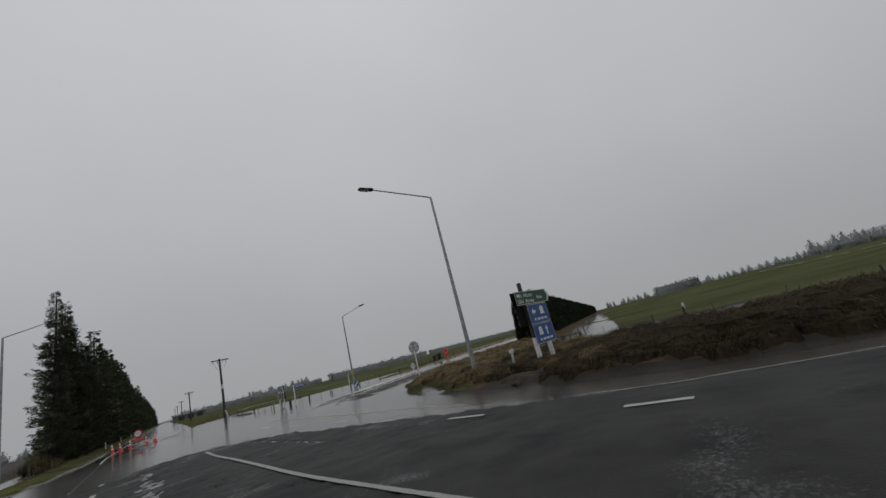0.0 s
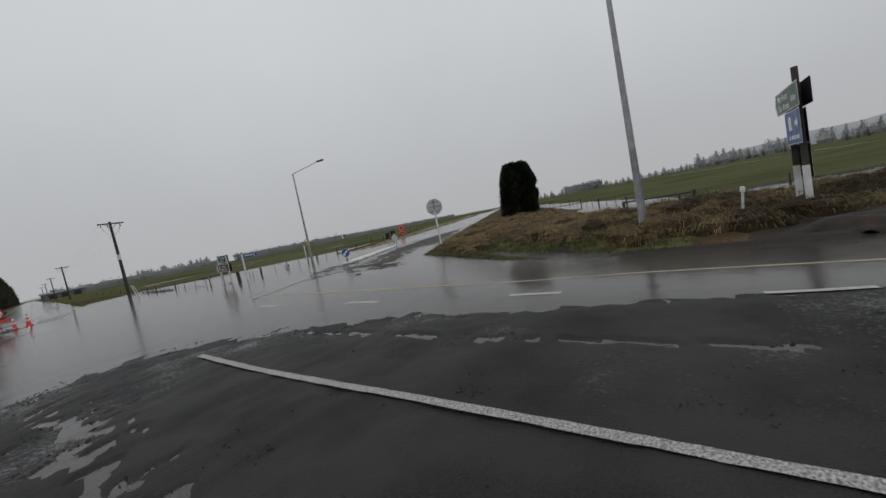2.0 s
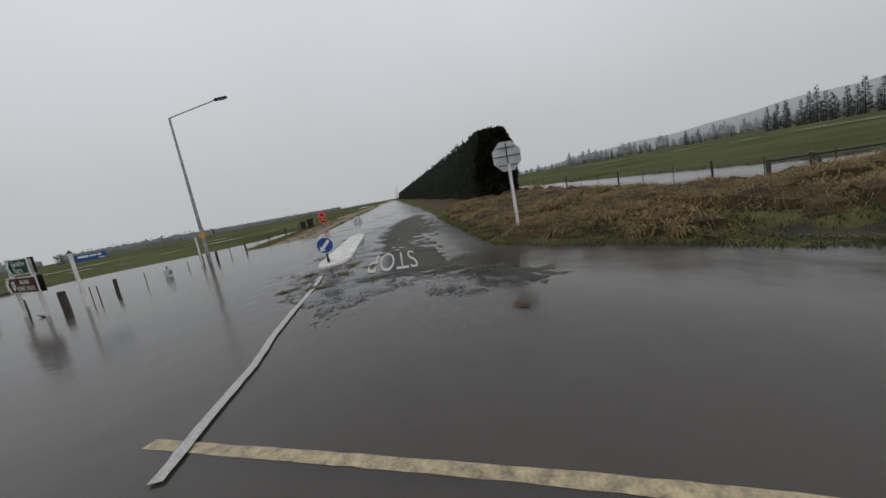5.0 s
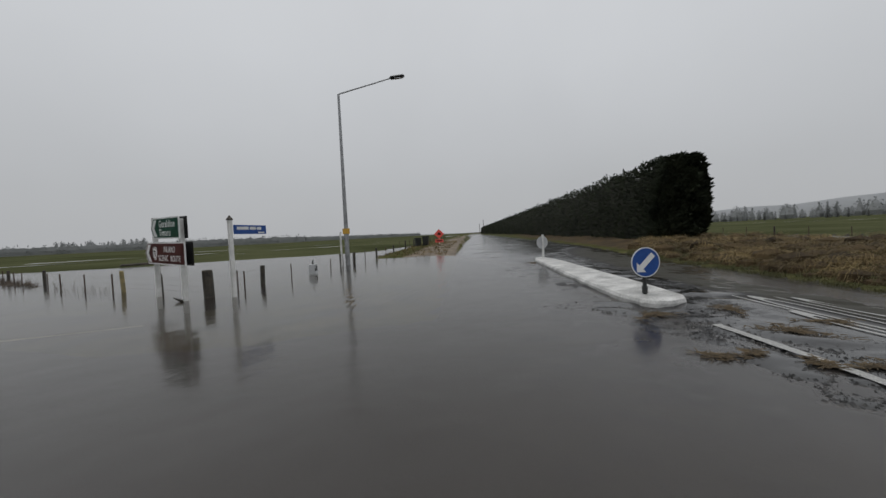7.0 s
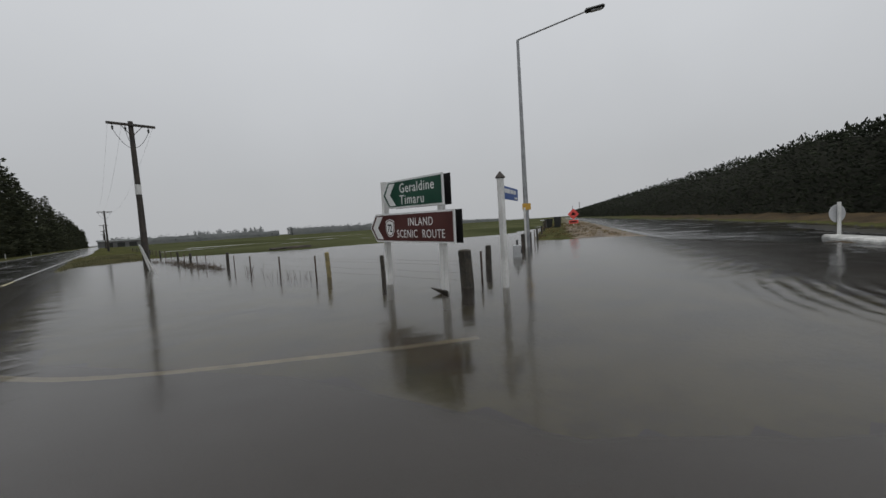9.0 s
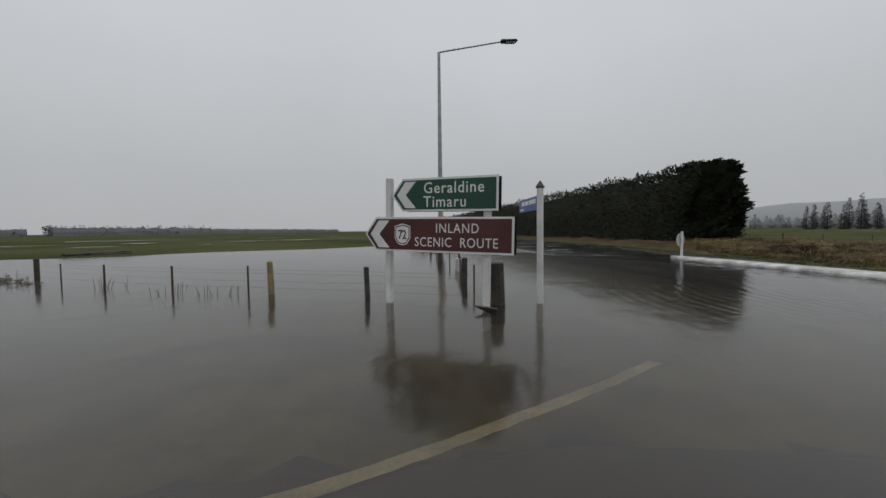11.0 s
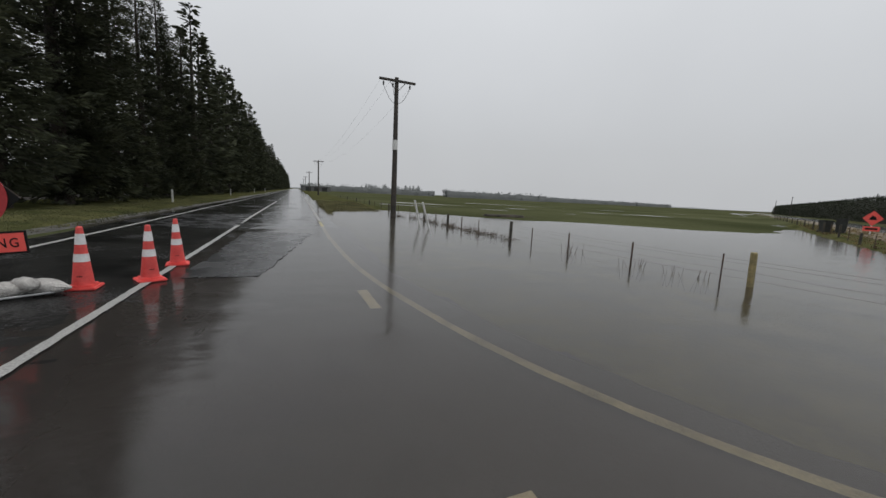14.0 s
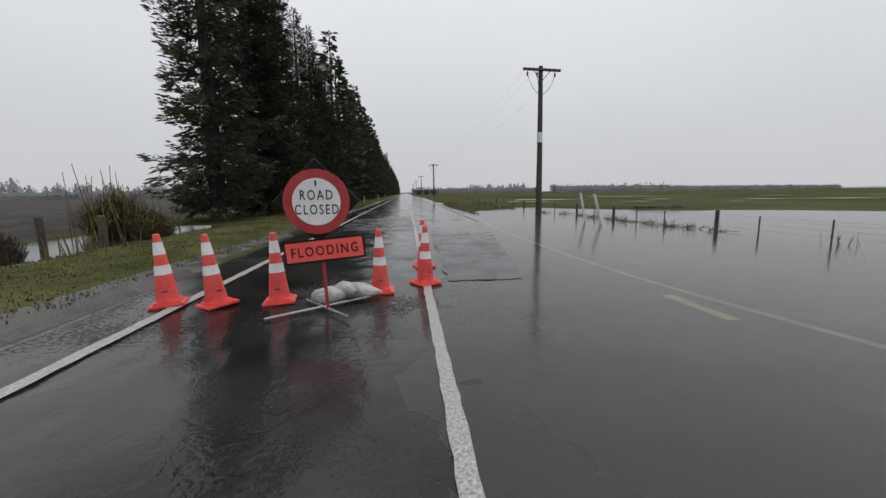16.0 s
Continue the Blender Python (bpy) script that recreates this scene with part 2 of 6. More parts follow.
M_RED = mat("red_sign_sheeting", (0.32, 0.02, 0.025), (0.46, 0.04, 0.045), 3.0, (0.35, 0.5), 0.0, 20.0)
M_CONE = mat("fluorescent_orange_plastic", (0.60, 0.058, 0.052), (0.80, 0.10, 0.088), 5.0, (0.4, 0.6), 0.05, 30.0, rand=0.08)
M_FLUO = mat("fluorescent_orange_sheeting", (0.80, 0.085, 0.07), (0.90, 0.12, 0.10), 3.0, (0.35, 0.5), 0.0, 20.0)
M_BAND = mat("reflective_band", (0.62, 0.62, 0.62), (0.82, 0.82, 0.82), 8.0, (0.3, 0.5), 0.0, 40.0)
M_BAG = mat("sandbag_cloth", (0.22, 0.215, 0.205), (0.52, 0.505, 0.48), 7.0, (0.8, 0.95), 1.0, 45.0)
M_PLASTIC = mat("dark_plastic", (0.012, 0.014, 0.013), (0.03, 0.032, 0.03), 5.0, (0.4, 0.6), 0.05, 30.0)
M_YELLOW = mat("yellow_plate", (0.50, 0.28, 0.03), (0.65, 0.38, 0.05), 5.0, (0.4, 0.6), 0.0, 30.0)
M_DEBRIS = mat("washed_up_straw", (0.045, 0.034, 0.02), (0.17, 0.125, 0.07), 8.0, (0.7, 0.9), 0.5, 40.0)
M_SHED = mat("weathered_shed_cladding", (0.10, 0.10, 0.10), (0.20, 0.20, 0.20), 1.0, (0.5, 0.8), 0.2, 10.0)


WATER_Y0, WATER_Y1 = 24.0, 33.0


def water_material():
    """Murky flood water: a clear gloss over a silty body that lets some of the ground through."""
    m = bpy.data.materials.new("flood_water")
    m.use_nodes = True
    n, l = m.node_tree.nodes, m.node_tree.links
    n.remove(n["Principled BSDF"])
    out = n["Material Output"]
    co = n.new("ShaderNodeTexCoord")
    waves, chop, silt = n.new("ShaderNodeTexNoise"), n.new("ShaderNodeTexNoise"), n.new("ShaderNodeTexNoise")
    waves.inputs["Scale"].default_value, waves.inputs["Detail"].default_value = 0.9, 3.0
    chop.inputs["Scale"].default_value, chop.inputs["Detail"].default_value = 7.0, 2.0
    silt.inputs["Scale"].default_value, silt.inputs["Detail"].default_value = 0.12, 4.0
    stretch = n.new("ShaderNodeMapping")
    stretch.inputs["Scale"].default_value = (1.0, 1.8, 1.0)
    l.new(co.outputs["Object"], stretch.inputs[0])
    for t in (waves, chop, silt):
        l.new(stretch.outputs[0], t.inputs["Vector"])
    add = n.new("ShaderNodeMath"); add.operation = "MULTIPLY_ADD"
    l.new(chop.outputs[0], add.inputs[0]); add.inputs[1].default_value = 0.07
    l.new(waves.outputs[0], add.inputs[2])
    bump = n.new("ShaderNodeBump")
    bump.inputs["Strength"].default_value, bump.inputs["Distance"].default_value = 0.30, 0.05
    # a wake running out over the mouth of the side road
    off, rings, near, fade, wake = n.new("ShaderNodeMapping"), n.new("ShaderNodeTexWave"), n.new("ShaderNodeVectorMath"), n.new("ShaderNodeMapRange"), n.new("ShaderNodeMath")
    off.inputs["Location"].default_value = (-14.5, -28.5, 0)
    l.new(co.outputs["Object"], off.inputs[0])
    rings.wave_type, rings.rings_direction = "RINGS", "SPHERICAL"
    rings.inputs["Scale"].default_value, rings.inputs["Distortion"].default_value, rings.inputs["Detail"].default_value, rings.inputs["Detail Scale"].default_value = 1.3, 2.4, 2.5, 1.0
    l.new(off.outputs[0], rings.inputs["Vector"])
    near.operation = "DISTANCE"
    near.inputs[1].default_value = (13.0, 34.0, 0)
    l.new(co.outputs["Object"], near.inputs[0])
    fade.inputs[1].default_value, fade.inputs[2].default_value = 0.6, 2.8
    fade.inputs[3].default_value, fade.inputs[4].default_value = 0.3, 0.0
    l.new(near.outputs["Value"], fade.inputs[0])
    wake.operation = "MULTIPLY_ADD"
    l.new(rings.outputs[1], wake.inputs[0]); l.new(fade.outputs[0], wake.inputs[1]); l.new(add.outputs[0], wake.inputs[2])
    l.new(wake.outputs[0], bump.inputs["Height"])
    ramp = n.new("ShaderNodeValToRGB")
    ramp.color_ramp.elements[0].position, ramp.color_ramp.elements[0].color = 0.35, (0.066, 0.058, 0.054, 1)
    ramp.color_ramp.elements[1].position, ramp.color_ramp.elements[1].color = 0.65, (0.098, 0.087, 0.081, 1)
    l.new(silt.outputs[0], ramp.inputs[0])
    dif, clear, body, gloss = n.new("ShaderNodeBsdfDiffuse"), n.new("ShaderNodeBsdfTransparent"), n.new("ShaderNodeMixShader"), n.new("ShaderNodeBsdfGlossy")
    l.new(ramp.outputs[0], dif.inputs["Color"])
    clear.inputs["Color"].default_value = (0.86, 0.82, 0.74, 1)
    body.inputs[0].default_value = 0.30
    l.new(clear.outputs[0], body.inputs[1]); l.new(dif.outputs[0], body.inputs[2])
    sep, calm, still = n.new("ShaderNodeSeparateXYZ"), n.new("ShaderNodeMapRange"), n.new("ShaderNodeMapRange")
    l.new(co.outputs["Object"], sep.inputs[0])
    for r, hi, lo in ((calm, 0.18, 0.13), (still, 0.36, 0.27)):
        r.inputs[1].default_value, r.inputs[2].default_value = WATER_Y0, WATER_Y1
        r.inputs[3].default_value, r.inputs[4].default_value = hi, lo
        l.new(sep.outputs[1], r.inputs[0])
    l.new(calm.outputs[0], gloss.inputs["Roughness"])
    l.new(still.outputs[0], bump.inputs["Strength"])
    l.new(bump.outputs[0], gloss.inputs["Normal"])
    fres, top = n.new("ShaderNodeFresnel"), n.new("ShaderNodeMixShader")
    fres.inputs[0].default_value = 1.5
    l.new(bump.outputs[0], fres.inputs["Normal"])
    l.new(fres.outputs[0], top.inputs[0]); l.new(body.outputs[0], top.inputs[1]); l.new(gloss.outputs[0], top.inputs[2])
    l.new(top.outputs[0], out.inputs[0])
    return m


M_WATER = water_material()


# ---- mesh helpers ----
def part(name, bm, material, parent=None, label="", smooth=False):
    """Links a bmesh as one mesh object, under a thing or a part where one is given."""
    me = bpy.data.meshes.new(name)
    if smooth:
        for e in bm.edges:
            if len(e.link_faces) == 2 and e.calc_face_angle(0) > 0.7:
                e.smooth = False
    bm.to_mesh(me)
    bm.free()
    me.materials.append(material)
    if smooth:
        me.polygons.foreach_set("use_smooth", [True] * len(me.polygons))
    ob = new(name, me)
    if parent:
        ob.parent = parent
    if label:
        tagged(ob, label)
    return ob


def mesh_part(name, verts, faces, material, parent=None, label="", smooth=False):
    me = bpy.data.meshes.new(name)
    me.from_pydata([tuple(v) for v in verts], [], [tuple(f) for f in faces])
    me.materials.append(material)
    if smooth:
        me.polygons.foreach_set("use_smooth", [True] * len(me.polygons))
    ob = new(name, me)
    if parent:
        ob.parent = parent
    if label:
        tagged(ob, label)
    return ob


def thing(name, m, label, category, group="", kind=""):
    ob = new(name)
    ob.empty_display_size = 0.1
    ob.matrix_basis = m
    return tagged(ob, label, category, group, kind)


def box(bm, c, s, bevel=0.0, m=None):
    g = bmesh.ops.create_cube(bm, size=1.0)["verts"]
    bmesh.ops.transform(bm, matrix=Matrix.Translation(c) @ Matrix.Diagonal((*s, 1)), verts=g)
    if bevel:
        es = list({e for v in g for e in v.link_edges})
        g = bmesh.ops.bevel(bm, geom=es, offset=bevel, segments=2, affect="EDGES")["verts"]
    if m:
        bmesh.ops.transform(bm, matrix=m, verts=list(g))
    return bm


def tube(bm, a, b, r0, r1=None, seg=10, caps=True):
    a, b = Vector(a), Vector(b)
    r1 = r0 if r1 is None else r1
    g = bmesh.ops.create_cone(bm, cap_ends=caps, segments=seg, radius1=r0, radius2=r1, depth=(b - a).length)["verts"]
    q = (b - a).to_track_quat("Z", "Y").to_matrix().to_4x4()
    bmesh.ops.transform(bm, matrix=Matrix.Translation((a + b) / 2) @ q, verts=g)
    return bm


def bent(bm, pts, r0, r1, seg=8):
    """A tapering bar along a row of points."""
    n = len(pts) - 1
    for i in range(n):
        tube(bm, pts[i], pts[i + 1], r0 + (r1 - r0) * i / n, r0 + (r1 - r0) * (i + 1) / n, seg)
    return bm


def plate(bm, outline, y0, y1):
    """An upright plate in x and z, from y0 to y1 in depth."""
    front = [bm.verts.new((x, y0, z)) for x, z in outline]
    back = [bm.verts.new((x, y1, z)) for x, z in outline]
    bm.faces.new(front)
    bm.faces.new(list(reversed(back)))
    for i in range(len(outline)):
        j = (i + 1) % len(outline)
        bm.faces.new((front[j], front[i], back[i], back[j]))
    bmesh.ops.recalc_face_normals(bm, faces=bm.faces)
    return bm


def disc(r, n=40, cx=0.0, cz=0.0, turn=0.0):
    return [(cx + r * math.cos(turn + 2 * math.pi * i / n), cz + r * math.sin(turn + 2 * math.pi * i / n)) for i in range(n)]


def letters(name, text, size, m, material, parent, spread=1.0, align="LEFT", wide=1.0, bold=0.012):
    """Raised lettering as a mesh; text runs along local x and stands up along local z."""
    cu = bpy.data.curves.new(name, "FONT")
    cu.body, cu.size, cu.extrude, cu.align_x, cu.space_character, cu.offset = text, size, 0.0015, align, spread, bold * size
    cu.resolution_u = 3
    tmp = new(name, cu)
    dg = bpy.context.evaluated_depsgraph_get()
    me = bpy.data.meshes.new_from_object(tmp.evaluated_get(dg))
    bpy.data.objects.remove(tmp)
    bpy.data.curves.remove(cu)
    me.transform(m @ pose(0, 0, 0, 90) @ Matrix.Diagonal((wide, 1, 1, 1)))
    word = bmesh.new()
    word.from_mesh(me)
    bpy.data.meshes.remove(me)
    into = m.inverted()
    islands, seen = [], set()
    for f in word.faces:
        if f.index in seen:
            continue
        stack, island = [f], []
        seen.add(f.index)
        while stack:
            g = stack.pop()
            island.append(g)
            for e_ in g.edges:
                for k in e_.link_faces:
                    if k.index not in seen:
                        seen.add(k.index)
                        stack.append(k)
        xs = [(into @ v.co).x for g in island for v in g.verts]
        islands.append([min(xs), max(xs), island])
    glyphs = []
    for lo, hi, island in sorted(islands, key=lambda q: q[0]):
        if glyphs and lo < glyphs[-1][1] - 0.3 * (hi - lo):
            glyphs[-1][1] = max(hi, glyphs[-1][1])
            glyphs[-1][2] += island
        else:
            glyphs.append([lo, hi, island])
    for lo, hi, island in glyphs:
        ids_ = {}
        for g in island:
            for v in g.verts:
                ids_.setdefault(v, len(ids_))
        mesh_part("letter", [tuple(v.co) for v in ids_], [tuple(ids_[v] for v in g.verts) for g in island], material, parent)
    word.free()



# ---- the lie of the land ----
RNG = np.random.default_rng(7)
LATTICE = RNG.random((256, 256))


def rough_noise(x, y, cell):
    x, y = np.asarray(x, float) / cell, np.asarray(y, float) / cell
    i, j = np.floor(x).astype(int), np.floor(y).astype(int)
    u, v = x - i, y - j
    u, v = u * u * (3 - 2 * u), v * v * (3 - 2 * v)
    g = lambda a, b: LATTICE[a % 256, b % 256]
    return (g(i, j) * (1 - u) + g(i + 1, j) * u) * (1 - v) + (g(i, j + 1) * (1 - u) + g(i + 1, j + 1) * u) * v - 0.5


U2, N2 = np.array((0.835, 0.55)), np.array((-0.55, 0.835))       # along and across the side road
SIDE_AT = (12.28, 27.70, 27.15, 14.11)       # a plan place and its metres along and across


def side(s, n):
    """Plan place from metres along and across the side road."""
    ds, dn = s - SIDE_AT[2], n - SIDE_AT[3]
    return SIDE_AT[0] + ds * U2[0] + dn * N2[0], SIDE_AT[1] + ds * U2[1] + dn * N2[1]


def along(x, y):
    """Metres along and across the side road from a plan place."""
    dx, dy = x - SIDE_AT[0], y - SIDE_AT[1]
    return SIDE_AT[2] + dx * U2[0] + dy * U2[1], SIDE_AT[3] + dx * N2[0] + dy * N2[1]


RIGHT_Y = [-400, -60, -20, -1.6, 0, 2, 5, 8, 12, 14, 16.2, 18, 20.5, 22, 24, 27, 30, 31.5, 32.6, 34, 35.5, 36.3, 37.3, 38.1, 38.9, 41, 45, 55, 110, 700]
RIGHT_X = [60, 24, 17, 13.6, 12.5, 11.7, 11.2, 10.8, 10.8, 10.8, 11.5, 12.25, 13.7, 14.3, 15.4, 14.8, 13.2, 11.2, 9.2, 7.8, 7.3, 7.0, 6.3, 5.75, 5.2, 4.4, 3.7, 3.45, 3.2, -4]
LEFT_Y = [-400, -60, -20, 0, 10, 18, 24, 30, 36, 42, 46, 60, 80, 110, 700]
LEFT_X = [22, -4.0, -5.5, -6.2, -6.2, -5.6, -4.4, -3.4, -3.2, -3.2, -3.25, -3.4, -3.6, -4.0, -12]


FIELD_X = [2.0, 3.3, 4, 7, 10.2, 16, 20, 24.6, 29.5, 38, 60, 200]          # where the flooded field dries out
FIELD_Y = [57.5, 61.0, 66, 67.5, 65.5, 62.5, 60, 56.5, 54.5, 57, 70, 170]
SHORE_X = [-9, -0.3, 1.0, 2.2, 3.0, 3.9, 4.7, 5.3, 5.7, 6.0, 6.5, 7.2, 8.6, 12]
SHORE_Y = [15.0, 16.5, 18.0, 18.2, 17.6, 15.8, 14.5, 13.2, 11.6, 10.0, 8.6, 6.5, 2.5, -4]


def right_edge(y):
    return np.interp(y, RIGHT_Y, RIGHT_X)


def left_edge(y):
    return np.interp(y, LEFT_Y, LEFT_X)


def road_height(x, y):
    x, y = np.asarray(x, float), np.asarray(y, float)
    s, n = along(x, y)
    south = np.interp(x, SHORE_X, SHORE_Y) - y
    west = np.minimum(0.25 - x + np.clip((y - 51) * 1.2, 0, 2.2 - 0.009 * np.maximum(0, y - 51)), 30.0)
    west = np.where(y > 130, 3.0, np.minimum(west, (y - 35.5) * 0.8))
    mouth = np.interp(n, [9.4, 10.3, 11.3, 12.2, 13.2, 14.2, 14.8], [25.0, 24.6, 23.6, 24.4, 23.2, 24.8, 26.5])
    lane = np.minimum(np.minimum(n - 10.9 + 1.2 * np.clip((s - 33) / 4, 0, 1), 14.75 - n + 0.5 * np.maximum(0, s - 37)), (s - mouth) * 0.8)
    tip = 0.85 - np.hypot((x - 11.25) * 0.8, (y - 22.6) * 0.9)
    f = np.maximum(np.maximum(south, west), np.maximum(lane, tip))
    f = np.where((f < 0) & (y > 20) & (y < 35) & (s < 33), 2.4 * f, f)
    z = np.clip(np.where((y > 20) & (y < 35), 0.014, 0.022) * f, -0.08, np.where(y < 21, 0.024, np.where(s > 33, 0.06, 0.04)))
    amp = np.where(y > 34, 0.4, np.where(y > 20, 0.3, 0.55))
    broken = np.clip((s - 21.6) / 2.2, 0, 1) * np.clip((36 - s) / 5, 0, 1) * np.where((x < right_edge(y) - 3) | (n > 16.5), 0.3, 1.0)
    chips = 0.8 * rough_noise(x, y, 0.31) + 0.9 * rough_noise(x + 4, y, 0.17)
    z = z + amp * (0.026 * rough_noise(x, y, 1.3) + 0.018 * rough_noise(x + 9, y, 0.55)) + np.where(y > 34, 0.010, np.where(y < 20, 0.026, 0.037)) * chips
    z = z + broken * (0.022 * rough_noise(s * 0.4, n, 0.3) + 0.018 * rough_noise(s, n * 1.5, 0.17))
    # worn wheel tracks south of the junction, broken up and holding water
    for x0, lean, y0, y1, wide, share in ((1.15, -0.04, 7.6, 17.2, 0.48, 0.72), (4.85, -0.12, 7.0, 15.4, 0.09, 0.62)):
        reach = np.exp(-((x - x0 - lean * (y - 8.5)) / wide) ** 2) * np.clip((y - y0) / 1.5, 0, 1) * np.clip((y1 - y) / 1.0, 0, 1)
        h = np.clip((0.9 * reach + 1.2 * chips + 0.9 * rough_noise(x * 2.4, y * 1.1, 0.21) - share) / 0.15, 0, 1) * (reach > 0.12)
        z = z * (1 - h) - 0.014 * h
    word = (s > 25.7) & (s < 29.6) & (n > 10.9) & (n < 13.2)
    return np.where(word, 0.045, z)


def ground_height(x, y):
    x, y = np.asarray(x, float), np.asarray(y, float)
    s, n = along(x, y)
    far = 0.10 + 0.16 * rough_noise(x, y, 31.0) + 0.10 * rough_noise(x, y, 9.0) + 0.0 * x
    far = far + np.clip((np.hypot(x - 5, y - 30) - 120) / 1500, 0, 1) * 1.5
    # the corner field behind the fences: flooded near the junction
    shore = (y - np.interp(x, FIELD_X, FIELD_Y)) * 0.018
    field = np.minimum(far + 0.05, np.clip(shore, -0.3, 0.3) + 0.07 * rough_noise(x * 0.35 + y * 0.1, y, 4.0) + 0.03 * rough_noise(x, y, 2.3))
    z = np.where((n > 17.6) & (x > right_edge(y)), field, far)
    # verge of the side road, far out
    z = np.where((n > 17.6) & (n < 23) & (s > 44), 0.05 + np.clip((s - 50) * 0.01, -0.1, 0.25) + 0.06 * rough_noise(x, y, 2.0), z)
    # the bank at the corner
    b = np.minimum(x - right_edge(y), 9.4 - n)
    hump = np.clip(b / 1.6, 0, 1) * (np.where(y > 17, 0.26, 0.34) + 0.25 * rough_noise(x, y, 2.2) + 0.2 * rough_noise(x, y, 0.9)) * np.clip((11.0 - b) / 4.0, 0, 1)
    # a low green spit with a narrow channel of water behind it
    deep = np.exp(-((b - np.interp(y, [12, 13, 16, 19, 24], [0.4, 0.75, 1.3, 1.7, 1.5])) / 0.46) ** 2) * np.clip((y - 12) / 1.5, 0, 1) * np.clip((19.5 - y) / 2, 0, 1)
    low = np.clip((np.interp(y, [12, 13, 16, 19, 24], [0.4, 0.75, 1.3, 1.7, 1.5]) - b) / 0.3, 0, 1) * np.clip((y - 12) / 1.5, 0, 1) * np.clip((19.5 - y) / 2, 0, 1)
    hump = hump * (1 - 0.7 * low) * np.where(y > 12, np.clip(0.35 + (b - 1.2) / 2.2, 0.35, 1), 1) - 0.24 * deep * (1 + 0.5 * rough_noise(x, y, 0.8))
    corner = (n < 9.6) & (x > right_edge(y)) & (y < 200)
    wet = -0.05 + 0.26 * rough_noise(x, y, 5.0)
    z = np.where(corner, np.where(b < 11, hump + 0.02, np.where(b < 15.5, wet, far + 0.02)), z)
    # the near side of the closed road: a grass verge, a wet ditch and a ploughed field
    a = left_edge(y) - x
    left = 0.03 + np.clip(a / 1.5, 0, 1) * 0.10 + 0.05 * rough_noise(x, y, 1.1)
    left = left - np.clip((a - 3.2) / 1.5, 0, 1) * np.clip((7.5 - a) / 1.5, 0, 1) * 0.34 * np.clip((57 - y) / 4, 0, 1)
    left = np.where(a > 7.5, 0.16 + 0.12 * rough_noise(x, y, 1.0) + 0.1 * np.sin(x * 4.2), left)
    z = np.where((a > 0), left, z)
    inside = (x > left_edge(y) - 0.2) & (x < right_edge(y) + 0.2) | (n > 9.2) & (n < 17.8) & (s > 20)
    return np.where(inside, np.minimum(road_height(x, y) - 0.15, -0.2), z)


def axis_steps(lo, a, b, hi, fine):
    out, v, d = list(np.arange(a, b, fine)), b, fine
    while v < hi:
        out.append(v); d *= 1.13; v += d
    out.append(hi)
    v, d = a, fine
    while v > lo:
        d *= 1.13; v -= d; out.insert(0, max(v, lo))
    return np.array(out)


gx, gy = axis_steps(-3000, -16, 40, 3000, 0.5), axis_steps(-3000, -6, 76, 3000, 0.5)
GX, GY = np.meshgrid(gx, gy)
GZ = ground_height(GX, GY)
nx, ny = len(gx), len(gy)
ids = np.arange(nx * ny).reshape(ny, nx)
quads = np.stack([ids[:-1, :-1], ids[:-1, 1:], ids[1:, 1:], ids[1:, :-1]], -1).reshape(-1, 4)
ground = mesh_part("ground", np.stack([GX, GY, GZ], -1).reshape(-1, 3).tolist(), quads.tolist(), M_GRASS, smooth=True)
tagged(ground, "flat wet green pasture with grassy verges and a ploughed field", "ground", kind="structure")
for m in (M_VERGE, M_DRY, M_SOIL, M_GRAVEL, M_SILT, M_DROWNED, M_DRIVE):
    ground.data.materials.append(m)
cx, cy = GX[:-1, :-1].ravel() + 0.25, GY[:-1, :-1].ravel() + 0.25
cs, cn = along(cx, cy)
la = left_edge(cy) - cx
slot = np.zeros(len(cx), int)
slot[(cn > 17.6) & (cn < 23.5) & (cs > 44)] = 7
slot[(cn > 21) & (cn < 23.5) & (cs > 44)] = 1
slot[(cn < 9.6) & (cx > right_edge(cy)) & (np.minimum(cx - right_edge(cy), 9.4 - cn) < 12)] = 2
slot[(cn < 9.6) & (cx > right_edge(cy)) & (np.minimum(cx - right_edge(cy), 9.4 - cn) < np.interp(cy, [9, 12, 14, 19, 22.5, 25], [0.0, 0.9, 1.9, 2.5, 2.0, 0.9]))] = 1
slot[np.hypot(cx - 12.2, cy - 8.0) < 1.9] = 3
slot[(la > 0) & (la < 7)] = 1
slot[(la > 0) & (la < 0.6)] = 4
slot[(la > 7) & (cy > 20) & (cy < 500)] = 3
slot[(cx > right_edge(cy)) & (cx < 8.4) & (cy > 50)] = 1
slot[(GZ[:-1, :-1].ravel() < -0.05) & (np.hypot(cx - 8, cy - 38) < 45)] = 5
slot[(slot == 5) & (cn > 17.7) & (cx > right_edge(cy) + 0.3)] = 6
ground.data.polygons.foreach_set("material_index", slot.astype(np.int32))


def strip_mesh(name, rows, material, label, category):
    """A road surface from rows of places across it."""
    verts = [p for r in rows for p in r]
    w = len(rows[0])
    faces = [(i * w + j, i * w + j + 1, (i + 1) * w + j + 1, (i + 1) * w + j) for i in range(len(rows) - 1) for j in range(w - 1)]
    ob = mesh_part(name, verts, faces, material, smooth=True)
    return tagged(ob, label, category, kind="structure")


